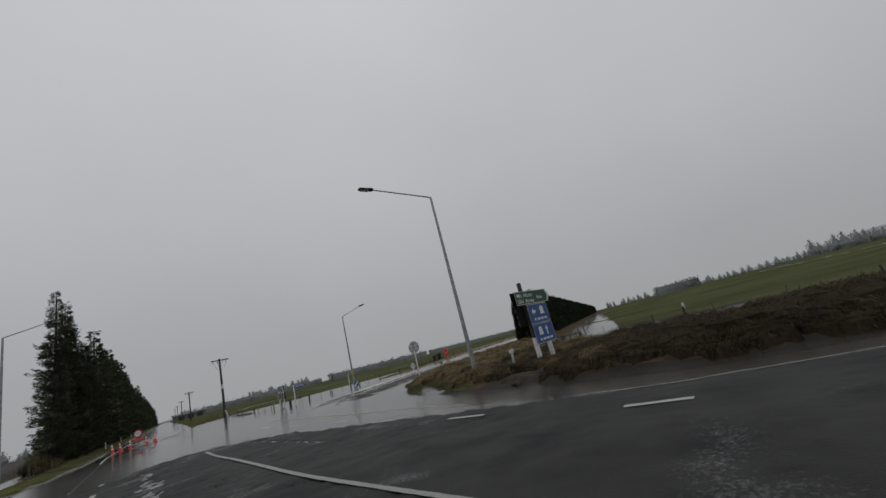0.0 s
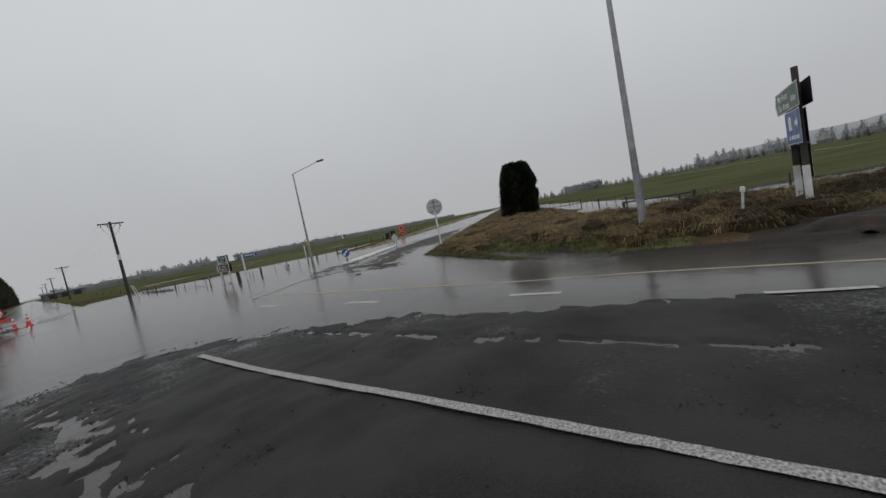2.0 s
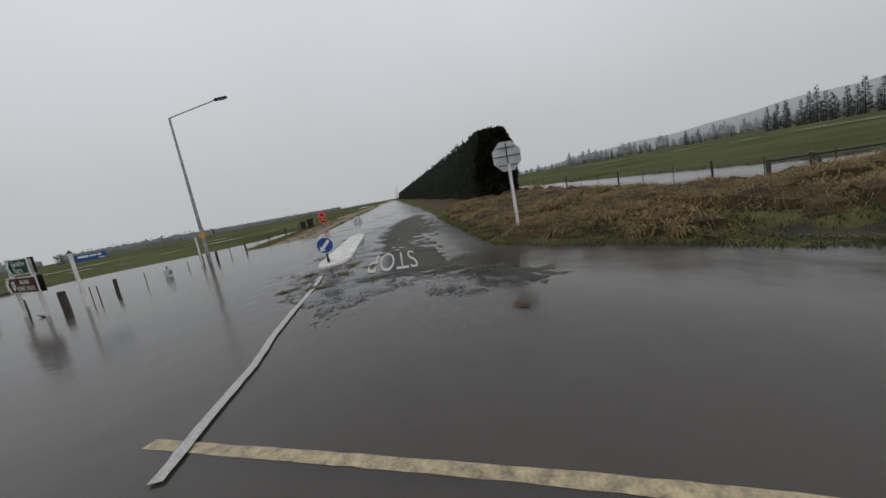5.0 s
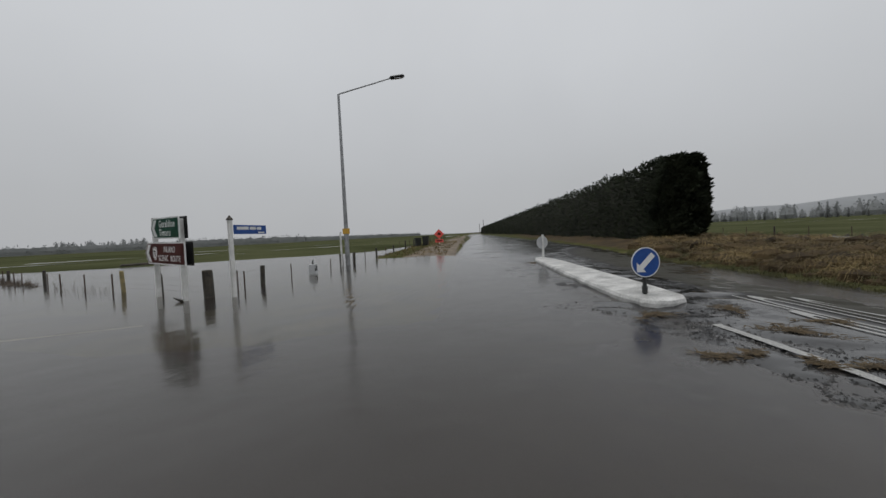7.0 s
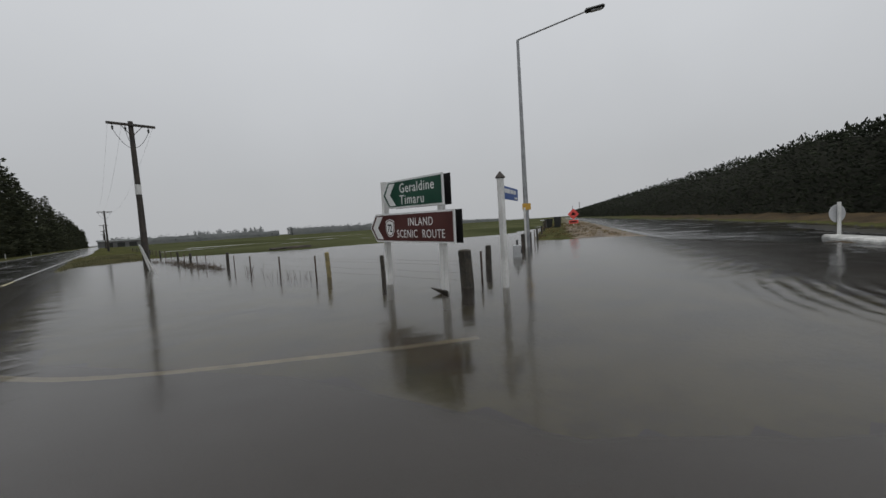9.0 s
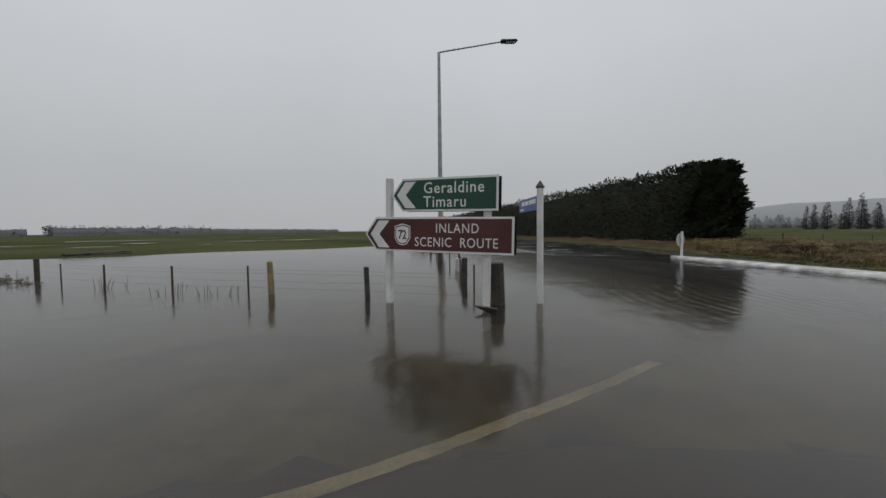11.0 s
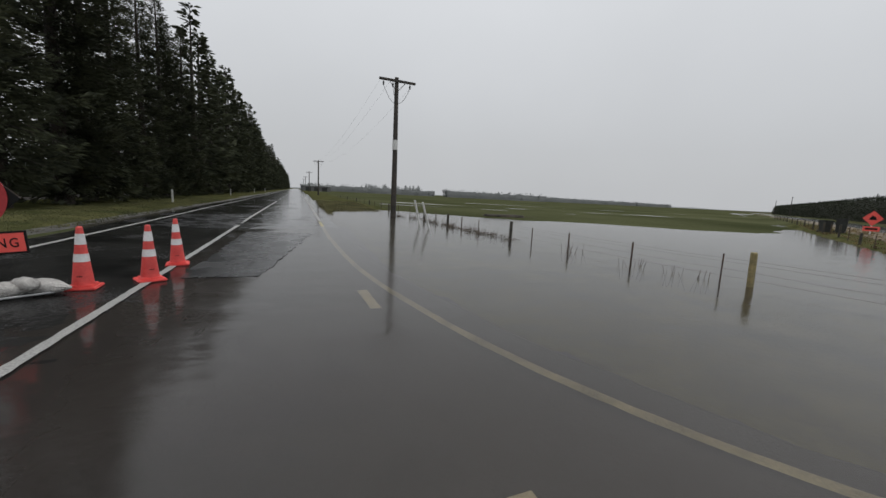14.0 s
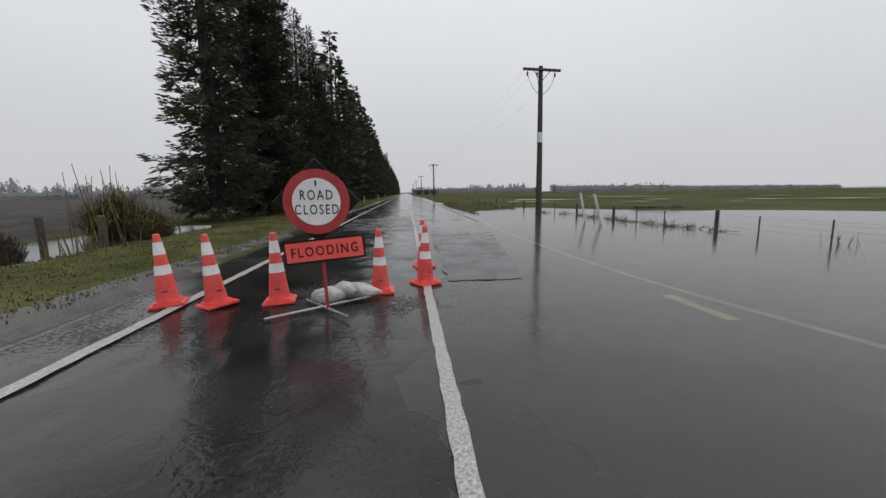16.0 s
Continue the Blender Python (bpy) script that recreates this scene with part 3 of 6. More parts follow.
ys = np.concatenate([np.arange(-400, -14, 12.0), np.arange(-14, 5, 0.16), np.arange(5, 20, 0.09), np.arange(20, 60, 0.14), np.arange(60, 70, 0.3), np.arange(70, 120, 2.0), np.arange(120, 701, 20.0)])
rows = []
for y in ys:
    xs = np.linspace(left_edge(y), right_edge(y), 185)
    z = road_height(xs, np.full(185, y))
    z[0] -= 0.12; z[-1] -= 0.12
    rows.append([(float(a), float(y), float(b)) for a, b in zip(xs, z)])
strip_mesh("road", rows, M_ASPHALT, "wet dark asphalt highway, partly under flood water", "road")
rows = []
for s in np.concatenate([np.arange(19, 46, 0.1), np.arange(46, 60, 0.4), np.arange(60, 110, 2.0), np.arange(110, 900, 25.0)]):
    ns = np.linspace(9.3, 17.7, 84)
    x, y = side(s, ns)
    z = road_height(x, y) - np.where(x < right_edge(y) + 0.4, 0.03, 0.0)
    z[0] -= 0.12; z[-1] -= 0.12
    rows.append([(float(a), float(b), float(c)) for a, b, c in zip(x, y, z)])
strip_mesh("side_road", rows, M_ASPHALT, "wet asphalt side road running to the misty horizon", "road")

wx = np.concatenate([[-290.0, -120, -40], np.arange(-10, 41, 0.5), [60, 120, 370]])
wy = np.concatenate([[-230.0, -120, -40], np.arange(-20, 42, 0.5), [60, 120, 430]])
WX, WY = np.meshgrid(wx, wy)
ids = np.arange(WX.size).reshape(WX.shape)
quads = np.stack([ids[:-1, :-1], ids[:-1, 1:], ids[1:, 1:], ids[1:, :-1]], -1).reshape(-1, 4)
water = mesh_part("water", np.stack([WX, WY, 0 * WX], -1).reshape(-1, 3).tolist(), quads.tolist(), M_WATER, smooth=True)
tagged(water, "murky grey flood water standing over road and field", "water", kind="structure")


def road_patch(corners, label):
    """A rectangular repair, laid a little proud of the old surface."""
    a, b, c, d = (np.array(p, float) for p in corners)
    verts, faces, k = [], [], 30
    for i in range(k + 1):
        for j in range(k + 1):
            u, v = i / k, j / k
            p = (a * (1 - u) + b * u) * (1 - v) + (d * (1 - u) + c * u) * v
            edge = min(i, j, k - i, k - j) == 0
            p = p + (0.07 * (RNG.random(2) - 0.5) if edge else 0)
            verts.append((p[0], p[1], max(float(road_height(p[0], p[1])) + 0.006, 0.008 + 0.014 * float(rough_noise(p[0], p[1], 0.75)) + 0.008 * float(rough_noise(p[0], p[1] + 5, 0.25)))))
    for i in range(k):
        for j in range(k):
            q = i * (k + 1) + j
            faces.append((q, q + k + 1, q + k + 2, q + 1))
    tagged(mesh_part("road_patch", verts, faces, M_PATCH, smooth=True), label, "road patch", kind="structure")


road_patch([(0.5, 44.0), (1.55, 44.0), (2.45, 50.2), (0.6, 50.4)], "dark rectangular asphalt repair in the closed road")
road_patch([(-2.3, 50.8), (0.1, 51.4), (0.0, 58), (-2.5, 57)], "dark asphalt repair across the closed lane")


# ---- road markings ----
SPREAD_X, SPREAD_Y = (g.ravel() * 0.22 for g in np.meshgrid((-1, 0, 1), (-1, 0, 1)))


def marking(points, width, material=M_PAINT, dash=None, label="worn white painted road line", ragged=0.005, low=-1.0, end=None, smooth=False):
    """A painted line along a row of plan places; dash: (painted, gap) lengths."""
    pts = [Vector((*p, 0)) for p in points]
    end = low if end is None else end
    runs, d = [], 0.0
    fine = []
    for a, b in zip(pts, pts[1:]):
        n = max(1, int((b - a).length / (0.11 if a.y < 60 else 0.5)))
        fine += [a.lerp(b, i / n) for i in range(n)]
    fine.append(pts[-1])
    acc = [0.0]
    for a, b in zip(fine, fine[1:]):
        acc.append(acc[-1] + (b - a).length)
    verts, faces = [], []
    for i, p in enumerate(fine):
        t = (fine[min(i + 1, len(fine) - 1)] - fine[max(i - 1, 0)]).normalized()
        nrm = Vector((-t.y, t.x, 0))
        for k in (-0.5, 0.0, 0.5):
            q = p + nrm * (k * width + (random.uniform(-ragged, ragged) if k else 0) * (1.0 + 0.6 * (i % 3 == 0)))
            verts.append((q.x, q.y, max(float(np.mean(road_height(q.x + SPREAD_X, q.y + SPREAD_Y))) + 0.014, low + (end - low) * i / len(fine))))
    k = 24 if smooth is True else int(smooth)
    for j in range(3):
        z = np.array([v[2] for v in verts[j::3]])
        top = np.array([z[max(0, i - k):i + k + 1].max() for i in range(len(z))]) if smooth is True else z
        for i in range(len(z)):
            verts[3 * i + j] = (*verts[3 * i + j][:2], float(top[max(0, i - k):i + k + 1].mean()) if smooth else float(z[i]))
    for i in range(len(fine) - 1):
        if dash and (acc[i] % (dash[0] + dash[1])) > dash[0]:
            continue
        faces += [(3 * i, 3 * i + 1, 3 * i + 4, 3 * i + 3), (3 * i + 1, 3 * i + 2, 3 * i + 5, 3 * i + 4)]
    ob = mesh_part("road_marking", verts, faces, material)
    return tagged(ob, label, "road marking", kind="structure")


def spline(points, n=8):
    """A smooth row of plan places through the points."""
    out = []
    p = [points[0], *points, points[-1]]
    for i in range(1, len(p) - 2):
        a, b, c, d = (np.array(q, float) for q in p[i - 1:i + 3])
        for t in np.linspace(0, 1, n, endpoint=False):
            out.append(tuple(0.5 * (2 * b + (c - a) * t + (2 * a - 5 * b + 4 * c - d) * t * t + (3 * b - a - 3 * c + d) * t ** 3)))
    out.append(tuple(points[-1]))
    return out


marking(spline([(-1.3, 17), (-1.6, 21.5), (-2.0, 29), (-2.38, 36), (-2.45, 42), (-2.5, 46), (-2.65, 58), (-2.9, 80), (-3.3, 110)]), 0.12, smooth=True)
marking([(-3.3, 110), (-11.2, 700)], 0.13)
marking([(0.25, 37), (0.14, 52), (0.0, 67), (-0.06, 74)], 0.102, low=0.016, smooth=40)
marking([(-0.06, 74), (-0.4, 110), (-7.6, 700)], 0.12, dash=(3, 7))
CURVE = spline([(2.5, 110), (2.87, 55), (2.95, 49), (3.1, 45.5), (3.3, 43.6), (3.55, 42.2), (3.85, 40.9), (4.25, 39.75), (4.72, 38.8), (5.3, 38.0), (5.9, 37.45), (6.55, 37.0), (7.2, 36.6), (8.0, 36.12), (8.7, 35.75)])
marking(CURVE[:9], 0.12, M_PAINT, low=0.02)
marking(CURVE[8:], 0.112, M_CREAM, low=-0.006, end=-0.06, label="pale cream curved edge line awash in flood water")
for a, b in (((2.98, 43.0), (3.02, 42.1)), ((3.15, 39.0), (3.2, 38.1))):
    marking([a, b], 0.14, M_YPAINT, low=-0.012, label="short cream road dash")
marking(spline([(12.2, -4), (10.6, -1.5), (9.75, -0.1), (9.15, 1.3), (8.8, 2.7), (8.55, 4.2), (8.4, 7)]), 0.12)
marking(spline([(8.4, 7), (8.3, 9), (8.15, 10.6), (7.9, 11.6), (7.66, 12.8), (7.42, 14.2), (7.22, 15.6), (7.05, 17.3), (6.8, 20.6), (6.4, 24.1)]), 0.12, M_YWORN, low=0.003, label="yellow edge line across the flooded junction")
marking(spline([(5.2, -7), (4.3, -1), (3.62, 4), (3.42, 5.8), (3.28, 7.6), (3.14, 9.4), (3.0, 11.1), (2.85, 12.6), (2.72, 14.2), (2.62, 16.3)]), 0.105, M_WORN, low=0.004, smooth=True)
for a, b in (((7.85, -2.6), (7.5, -1.7)), ((7.58, 0.3), (7.25, 1.2)), ((6.95, 4.3), (6.65, 5.2)), ((6.6, 8.1), (6.42, 8.98)), ((6.56, 11.5), (6.42, 12.4)), ((5.97, 15.6), (5.86, 16.7)), ((5.5, 19.7), (5.35, 20.8))):
    marking([a, b], 0.13, low=0.003)
for y in (0.9, 4.8, 8.7, 12.7, 16.2, 20.2, 24.1, 28.0):
    x = -0.05 - 0.05 * (y - 8.7)
    marking([(x, y), (x - 0.03, y + 0.9)], 0.13)
marking([(6.1, 23.4), (6.75, 23.85), (7.7, 24.45), (8.6, 25.15), (9.6, 25.85), (10.3, 26.3), (11.23, 26.93), (12.3, 27.72)], 0.108, low=0.024, smooth=30)


def stop_word():
    """STOP, painted large on the side road for drivers coming to the junction."""
    cu = bpy.data.curves.new("word", "FONT")
    cu.body, cu.size, cu.space_character, cu.offset = "STOP", 1.0, 1.04, -0.004
    tmp = new("word", cu)
    me = bpy.data.meshes.new_from_object(tmp.evaluated_get(bpy.context.evaluated_depsgraph_get()))
    bpy.data.objects.remove(tmp)
    n = len(me.vertices)
    co = np.empty(n * 3); me.vertices.foreach_get("co", co); co = co.reshape(-1, 3)
    u = (co[:, 0] - co[:, 0].min()) / np.ptp(co[:, 0])
    v = (co[:, 1] - co[:, 1].min()) / np.ptp(co[:, 1])
    s, nn = 29.15 - v * 3.05, 11.6 + u * 1.28
    x, y = side(s, nn)
    me.vertices.foreach_set("co", np.stack([x, y, np.full(n, 0.056)], -1).ravel())
    me.materials.clear(); me.materials.append(M_PAINT)
    tagged(new("road_marking", me), "large worn white STOP painted on asphalt", "road marking", kind="structure")


stop_word()


# ---- trees and hedges ----
def sprays(places, ways, sizes, rng, droop=0.25, slim=0.24):
    """Leafy sprays as pairs of crossed, ragged blades: verts and faces."""
    verts, faces = [], []
    for p, w, z in zip(places, ways, sizes):
        w = Vector(w).normalized()
        side_ = w.cross(Vector((0, 0, 1)))
        side_ = side_.normalized() if side_.length > 0.05 else Vector((1, 0, 0))
        up = side_.cross(w)
        for k in range(2):
            a = rng.uniform(-0.5, 0.5) + k * 1.2
            s = side_ * math.cos(a) + up * math.sin(a)
            tip = p + w * z + Vector((0, 0, -droop * z))
            m = p + w * (z * 0.5) + Vector((0, 0, -droop * z * 0.3))
            h = z * rng.uniform(slim * 0.6, slim * 1.2)
            i = len(verts)
            verts += [p, m + s * h, tip, m - s * h * rng.uniform(0.5, 1)]
            faces.append((i, i + 1, i + 2, i + 3))
    return verts, faces


def conifer(height, reach, seed, rich, bough=False):
    """A dark conifer: a tapered trunk, whorls of limbs and drooping sprays of needles. rich: how finely the crown is built; bough: long limbs reach out on one side."""
    rng = random.Random(seed)
    tree = thing("conifer_tree", Matrix(), "tall dark green conifer in a roadside row", "tree", "conifers along the closed road")
    bm = bmesh.new()
    bent(bm, [(0, 0, -0.4), (0.05, 0, height * 0.3), (0, 0.06, height * 0.65), (0.03, 0, height * 0.98)], 0.36, 0.03, 9)
    part("trunk", bm, M_BARK, tree)
    places, ways, sizes = [], [], []
    limbs = bmesh.new()
    z = 0.6
    while z < height * 0.985:
        f = z / height
        length = reach * min(1.0, 0.6 + f * 4) * (1 - f) ** 0.7 + 0.25
        for _ in range(rng.randint(4, 6) if rich else rng.randint(3, 4)):
            az = rng.uniform(0, 2 * math.pi)
            ll = length * rng.choice((0.55, 0.7, 0.8, 0.85, 0.9, 0.95, 1.0, 1.08)) * rng.uniform(0.85, 1.08)
            ll *= 0.86 + 0.5 * noise.noise(Vector((math.cos(az) * 1.3 + seed, math.sin(az) * 1.3, z * 0.45)))
            if bough and 0.50 < f < 0.66 and math.cos(az) < -0.75:
                ll *= 1.25
            rise = rng.uniform(-0.30, 0.42) + f * 0.3
            d = Vector((math.cos(az), math.sin(az), rise)).normalized()
            across = Vector((-math.sin(az), math.cos(az), 0))
            root = Vector((0, 0, z + rng.uniform(-0.15, 0.15)))
            if rich and ll > 1.5 and rng.random() < 0.4:
                tube(limbs, root, root + d * ll * 0.85 + Vector((0, 0, -0.1 * ll)), 0.04 * (1 - f) + 0.012, 0.01, 3, False)
            n = max(8 if rich else 5, int(ll * (36 if rich else 4)))
            for i in range(n):
                t = 0.15 + 0.85 * (i + rng.random()) / n
                fan = 0.5 * ll * (1 - t) * min(1, t * 2.2) + 0.05
                off = rng.uniform(-1, 1)
                p = root + d * ll * t + across * off * fan + Vector((0, 0, ll * (0.20 * t ** 4 - 0.26 * t * t) - 0.25 * abs(off) * fan + rng.uniform(-0.22, 0.07)))
                places.append(p)
                ways.append(d + across * (off * 1.3 + rng.uniform(-0.3, 0.3)) + Vector((0, 0, rng.uniform(-0.4, 0.2) + 0.35 * t * t)))
                sizes.append((rng.uniform(0.16, 0.44) if rich else rng.uniform(0.7, 1.4)) * (0.65 + 0.4 * (1 - f)))
        z += rng.uniform(0.14, 0.25) if rich else rng.uniform(0.4, 0.58)
    tagged(part("branchwork", limbs, M_BARK, tree), "bare brown limbs inside the crown", kind="stuff")
    v, f = sprays(places, ways, sizes, rng, 0.18, 0.14 if rich else 0.2)
    tagged(mesh_part("crown", v, f, M_NEEDLE, tree), "dark green drooping needle sprays", kind="stuff")
    return tree


NEAR = [conifer(18.2, 2.45, 3, True, True), conifer(17.4, 3.1, 11, True), conifer(17.8, 3.0, 23, True)]
ROW = [conifer(18.5, 3.2, 5, False), conifer(17.2, 3.2, 12, False), conifer(16.4, 3.0, 24, False), conifer(19.3, 3.1, 32, False)]
rng = random.Random(5)
y, i = 56.6, 0
while y < 620:
    x = -8.4 - 0.0150 * (y - 55) + rng.uniform(-0.3, 0.3)
    m = pose(x, y, 0.1, 0, 0, rng.uniform(0, 360) if i else 0)
    k = rng.uniform(0.92, 1.06)
    if i < 3:
        c = NEAR[i]
        c.matrix_basis = m
    elif i < 8:
        c = copy_thing(NEAR[1 + i % 2], m)
        k *= 0.93
    elif i < 12:
        c = ROW[i - 8]
        c.matrix_basis = m
    else:
        c = copy_thing(ROW[rng.randrange(4)], m)
    c.scale = (k, k, k)
    y += rng.uniform(3.2, 4.2) if y < 180 else rng.uniform(6, 8)
    i += 1


def field_conifer(x, y, h):
    c = copy_thing(ROW[rng.randrange(4)], pose(x, y, 0.1, 0, 0, rng.uniform(0, 360)))
    k = h / 19.0
    c.scale = (k, k, k)
    # trees this far off get the needles with haze in their colour
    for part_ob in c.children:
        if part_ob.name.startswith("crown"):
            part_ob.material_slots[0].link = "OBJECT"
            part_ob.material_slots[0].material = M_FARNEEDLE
    tagged(c, "conifer coloured pale for mist, standing in a far field", "tree", "conifers in the far field")
    return c


for az, dist, h in ((104.4, 186, 9), (106, 182, 11), (107.2, 180, 9), (108.4, 178, 11.5), (109.5, 176, 9.5), (110.6, 178, 11), (111.8, 172, 12), (113, 176, 11), (114.4, 172, 13), (115.8, 170, 11.5),
                    (117.2, 172, 13), (118.8, 168, 11), (120.4, 170, 12), (122.2, 168, 11.5), (124, 170, 11), (105.2, 196, 10.5), (107.8, 192, 11), (109, 198, 12), (111.2, 190, 10), (113.6, 194, 13),
                    (115, 196, 12), (116.5, 192, 11), (118, 194, 12), (119.6, 190, 13), (121.3, 194, 12), (123, 192, 12), (125.5, 172, 11), (127, 176, 12), (96.5, 260, 8), (97.2, 262, 5), (98.0, 258, 5),
                    (91.5, 280, 5), (92.5, 300, 6), (93.3, 290, 5), (88, 320, 7), (89.2, 330, 5), (99.4, 262, 4), (101, 250, 4)):
    field_conifer(6.2 + dist * math.sin(radians(az)), 22.2 + dist * math.cos(radians(az)), h)


for k in range(26):
    az, dist = 105 + k * 0.95, 186 + 9 * math.sin(k * 2.4)
    field_conifer(6.2 + dist * math.sin(radians(az)), 22.2 + dist * math.cos(radians(az)), 6.5 + 2.2 * math.sin(k * 1.7))


def hedge(s0, s1, n0, n1, h, label, clumps, size, seed, basis=side, material=M_HEDGE, name="shelterbelt_hedge", rough=0.5, lean=0.13, core=M_CORE):
    """A clipped shelterbelt: a twiggy core with a skin of leafy clumps and an uneven top."""
    rng = random.Random(seed)
    ob = thing(name, Matrix(), label, "hedge")
    top = lambda s: h + 0.25 * rough * math.sin(s * 5.1) + 0.5 * rough * math.sin(s * 0.9) * math.sin(s * 0.37 + 1) + 0.3 * rough * math.sin(s * 2.3) - 0.6 * math.exp(-(s - s0) / 0.6)
    mid, half = (n0 + n1) / 2, (n1 - n0) / 2

    def end(s, n, z):
        """Rounds off the near end in plan and in height."""
        d = max(0.0, min(1.4, (s0 + 1.8 - s) / 1.8))
        u, q = abs(n - mid) / half, z / h
        n = mid + (n - mid) * (1 - 0.24 * max(0.0, min(1.0, (q - 0.66) / 0.34)) ** 2)
        s += d * (0.75 * u ** 3 + 0.45 * max(0.0, (q - 0.6) / 0.4) ** 2 + 0.5 * max(0.0, (0.2 - q) / 0.2) ** 2)
        s -= d * 0.8 * noise.noise(Vector((n * 0.9 + seed, z * 0.8, 0.3)))
        return s, mid + (n - mid) * (1 - 0.07 * d * d)

    verts, faces = [], []
    steps = [s0 + 0.9 + (s1 - s0 - 1) * (i / 60) ** 1.6 for i in range(61)]
    for s in steps:
        for n, z in ((n0 + 0.6, 0.0), (n0 + 0.45 + 0.3 * lean * h * 0.5, h * 0.5), (n0 + 0.6 + 0.3 * lean * h, top(s) - 0.5), (n1 - 0.6 - lean * h, top(s) - 0.5), (n1 - 0.45 - lean * h * 0.5, h * 0.5), (n1 - 0.6, 0.0)):
            x, y = basis(*end(s, n, z))
            verts.append((x, y, z))
    for i in range(60):
        for j in range(5):
            a = i * 6 + j
            faces.append((a, a + 1, a + 7, a + 6))
    faces += [tuple(range(6)), tuple(range(360, 366))]
    mesh_part("core", verts, faces, core, ob)
    places, ways, sizes = [], [], []
    for _ in range(clumps):
        f = rng.random() ** (2.6 if s1 - s0 > 60 else 1.0)
        s = s0 + (s1 - s0) * f
        q = rng.random()
        grow = 1.0 + f * 1.6
        if q < 0.16 and f < 0.25 or rng.random() < 0.14:
            s, n, z = s0 + rng.uniform(-0.15, 0.5), rng.random(), rng.uniform(0.1, h)
            n = n0 + 0.1 + 0.3 * lean * z + n * (n1 - n0 - 0.2 - 1.3 * lean * z)
            bulge = 0.9 * math.sin(math.pi * min(1, max(0, (n - n0) / (n1 - n0))))
            s -= bulge * rng.random() * (0.5 + 1.1 * abs(math.sin(z * 2.1 + n)) + 0.5 * math.sin(z * 5 + n * 3))
            w, grow = (-1, rng.uniform(-0.7, 0.7)), 1.0
        elif q < 0.55:
            z = rng.uniform(0.1, top(s)); n = n0 + 0.35 * rng.random() + 0.3 * lean * z; w = (rng.uniform(-0.7, 0.7), -1)
        elif q < 0.82:
            z = rng.uniform(0.1, top(s)); n = n1 - 0.35 * rng.random() - lean * z; w = (rng.uniform(-0.7, 0.7), 1)
        else:
            n = rng.uniform(n0 + 0.3 * lean * h, n1 - lean * h); z = top(s) - rng.uniform(0, 0.5) + 0.35 * rough * noise.noise(Vector((n * 1.4, s * 1.1, seed))); w = (rng.uniform(-0.5, 0.5), rng.uniform(-0.5, 0.5))
        up = rng.uniform(-0.2, 0.8) if q < 0.82 else rng.uniform(0.6, 1.5)
        x, y = basis(*end(s, n, z))
        x1, y1 = (c + d for c, d in zip((x, y), np.subtract(basis(s + w[0], n + w[1]), basis(s, n))))
        places.append(Vector((x, y, z)))
        ways.append(Vector((x1 - x, y1 - y, up)))
        sizes.append(size * rng.uniform(0.5, 1.25) * grow)
    for _ in range(clumps // 24):
        z = rng.uniform(0.6, h)
        n = n0 + 0.3 * lean * z + 0.2 + rng.random() * (n1 - n0 - 0.4 - 1.3 * lean * z)
        s = s0 - 0.4 - 0.9 * abs(math.sin(z * 1.7 + n * 1.3)) * rng.random()
        x, y = basis(*end(s, n, z))
        x1, y1 = (c + d for c, d in zip((x, y), np.subtract(basis(s - 1, n + rng.uniform(-0.8, 0.8)), basis(s, n))))
        places.append(Vector((x, y, z)))
        ways.append(Vector((x1 - x, y1 - y, rng.uniform(0.1, 1.1))))
        sizes.append(size * rng.uniform(0.7, 2.2))
    for _ in range(clumps // 18 if h > 5.1 and s1 - s0 > 300 else 0):
        # loose shoots that round off the near end towards the field
        z = h * rng.random() ** 0.8
        swell = 0.75 * math.sin(math.pi * min(1.0, 0.12 + 0.8 * z / h)) * (0.45 + 0.55 * abs(math.sin(z * 1.9 + 0.6)))
        s = s0 + 2.2 * rng.random() ** 1.4
        n = n0 + 0.3 - swell * rng.random() * math.exp(-(s - s0) / 2.5)
        x, y = basis(*end(s, n, z))
        x1, y1 = (c + d for c, d in zip((x, y), np.subtract(basis(s - rng.uniform(0, 0.9), n - 1), basis(s, n))))
        places.append(Vector((x, y, z)))
        ways.append(Vector((x1 - x, y1 - y, rng.uniform(-0.1, 1.0))))
        sizes.append(size * rng.uniform(0.6, 1.5))
    v, fc = sprays(places, ways, sizes, rng, 0.1, 0.2)
    mesh_part("foliage", v, fc, material, ob)
    return ob


hedge(48.6, 400, 1.2, 5.0, 5.6, "long dark clipped shelterbelt hedge beside the side road", 60000, 0.31, 2)


def line_basis(x0, y0, az):
    c, s_ = math.sin(radians(az)), math.cos(radians(az))
    return lambda s, n: (x0 + s * c - n * s_, y0 + s * s_ + n * c)


def far_hedge(az0, az1, dist0, dist1, h, seed):
    """A hedge line far across the pasture, between two bearings from the junction."""
    a = (5 + dist0 * math.sin(radians(az0)), 35 + dist0 * math.cos(radians(az0)))
    b = (5 + dist1 * math.sin(radians(az1)), 35 + dist1 * math.cos(radians(az1)))
    ln = math.hypot(b[0] - a[0], b[1] - a[1])
    az = math.degrees(math.atan2(b[0] - a[0], b[1] - a[1]))
    # leaves and core both take the colour with the haze in it
    hedge(0, ln, 0, 4, h, "distant hedge line coloured pale for mist across the pasture", 600, 0.9, seed, line_basis(*a, az), M_MISTY, "hedge_row", 0.8, 0.05, M_MISTY)


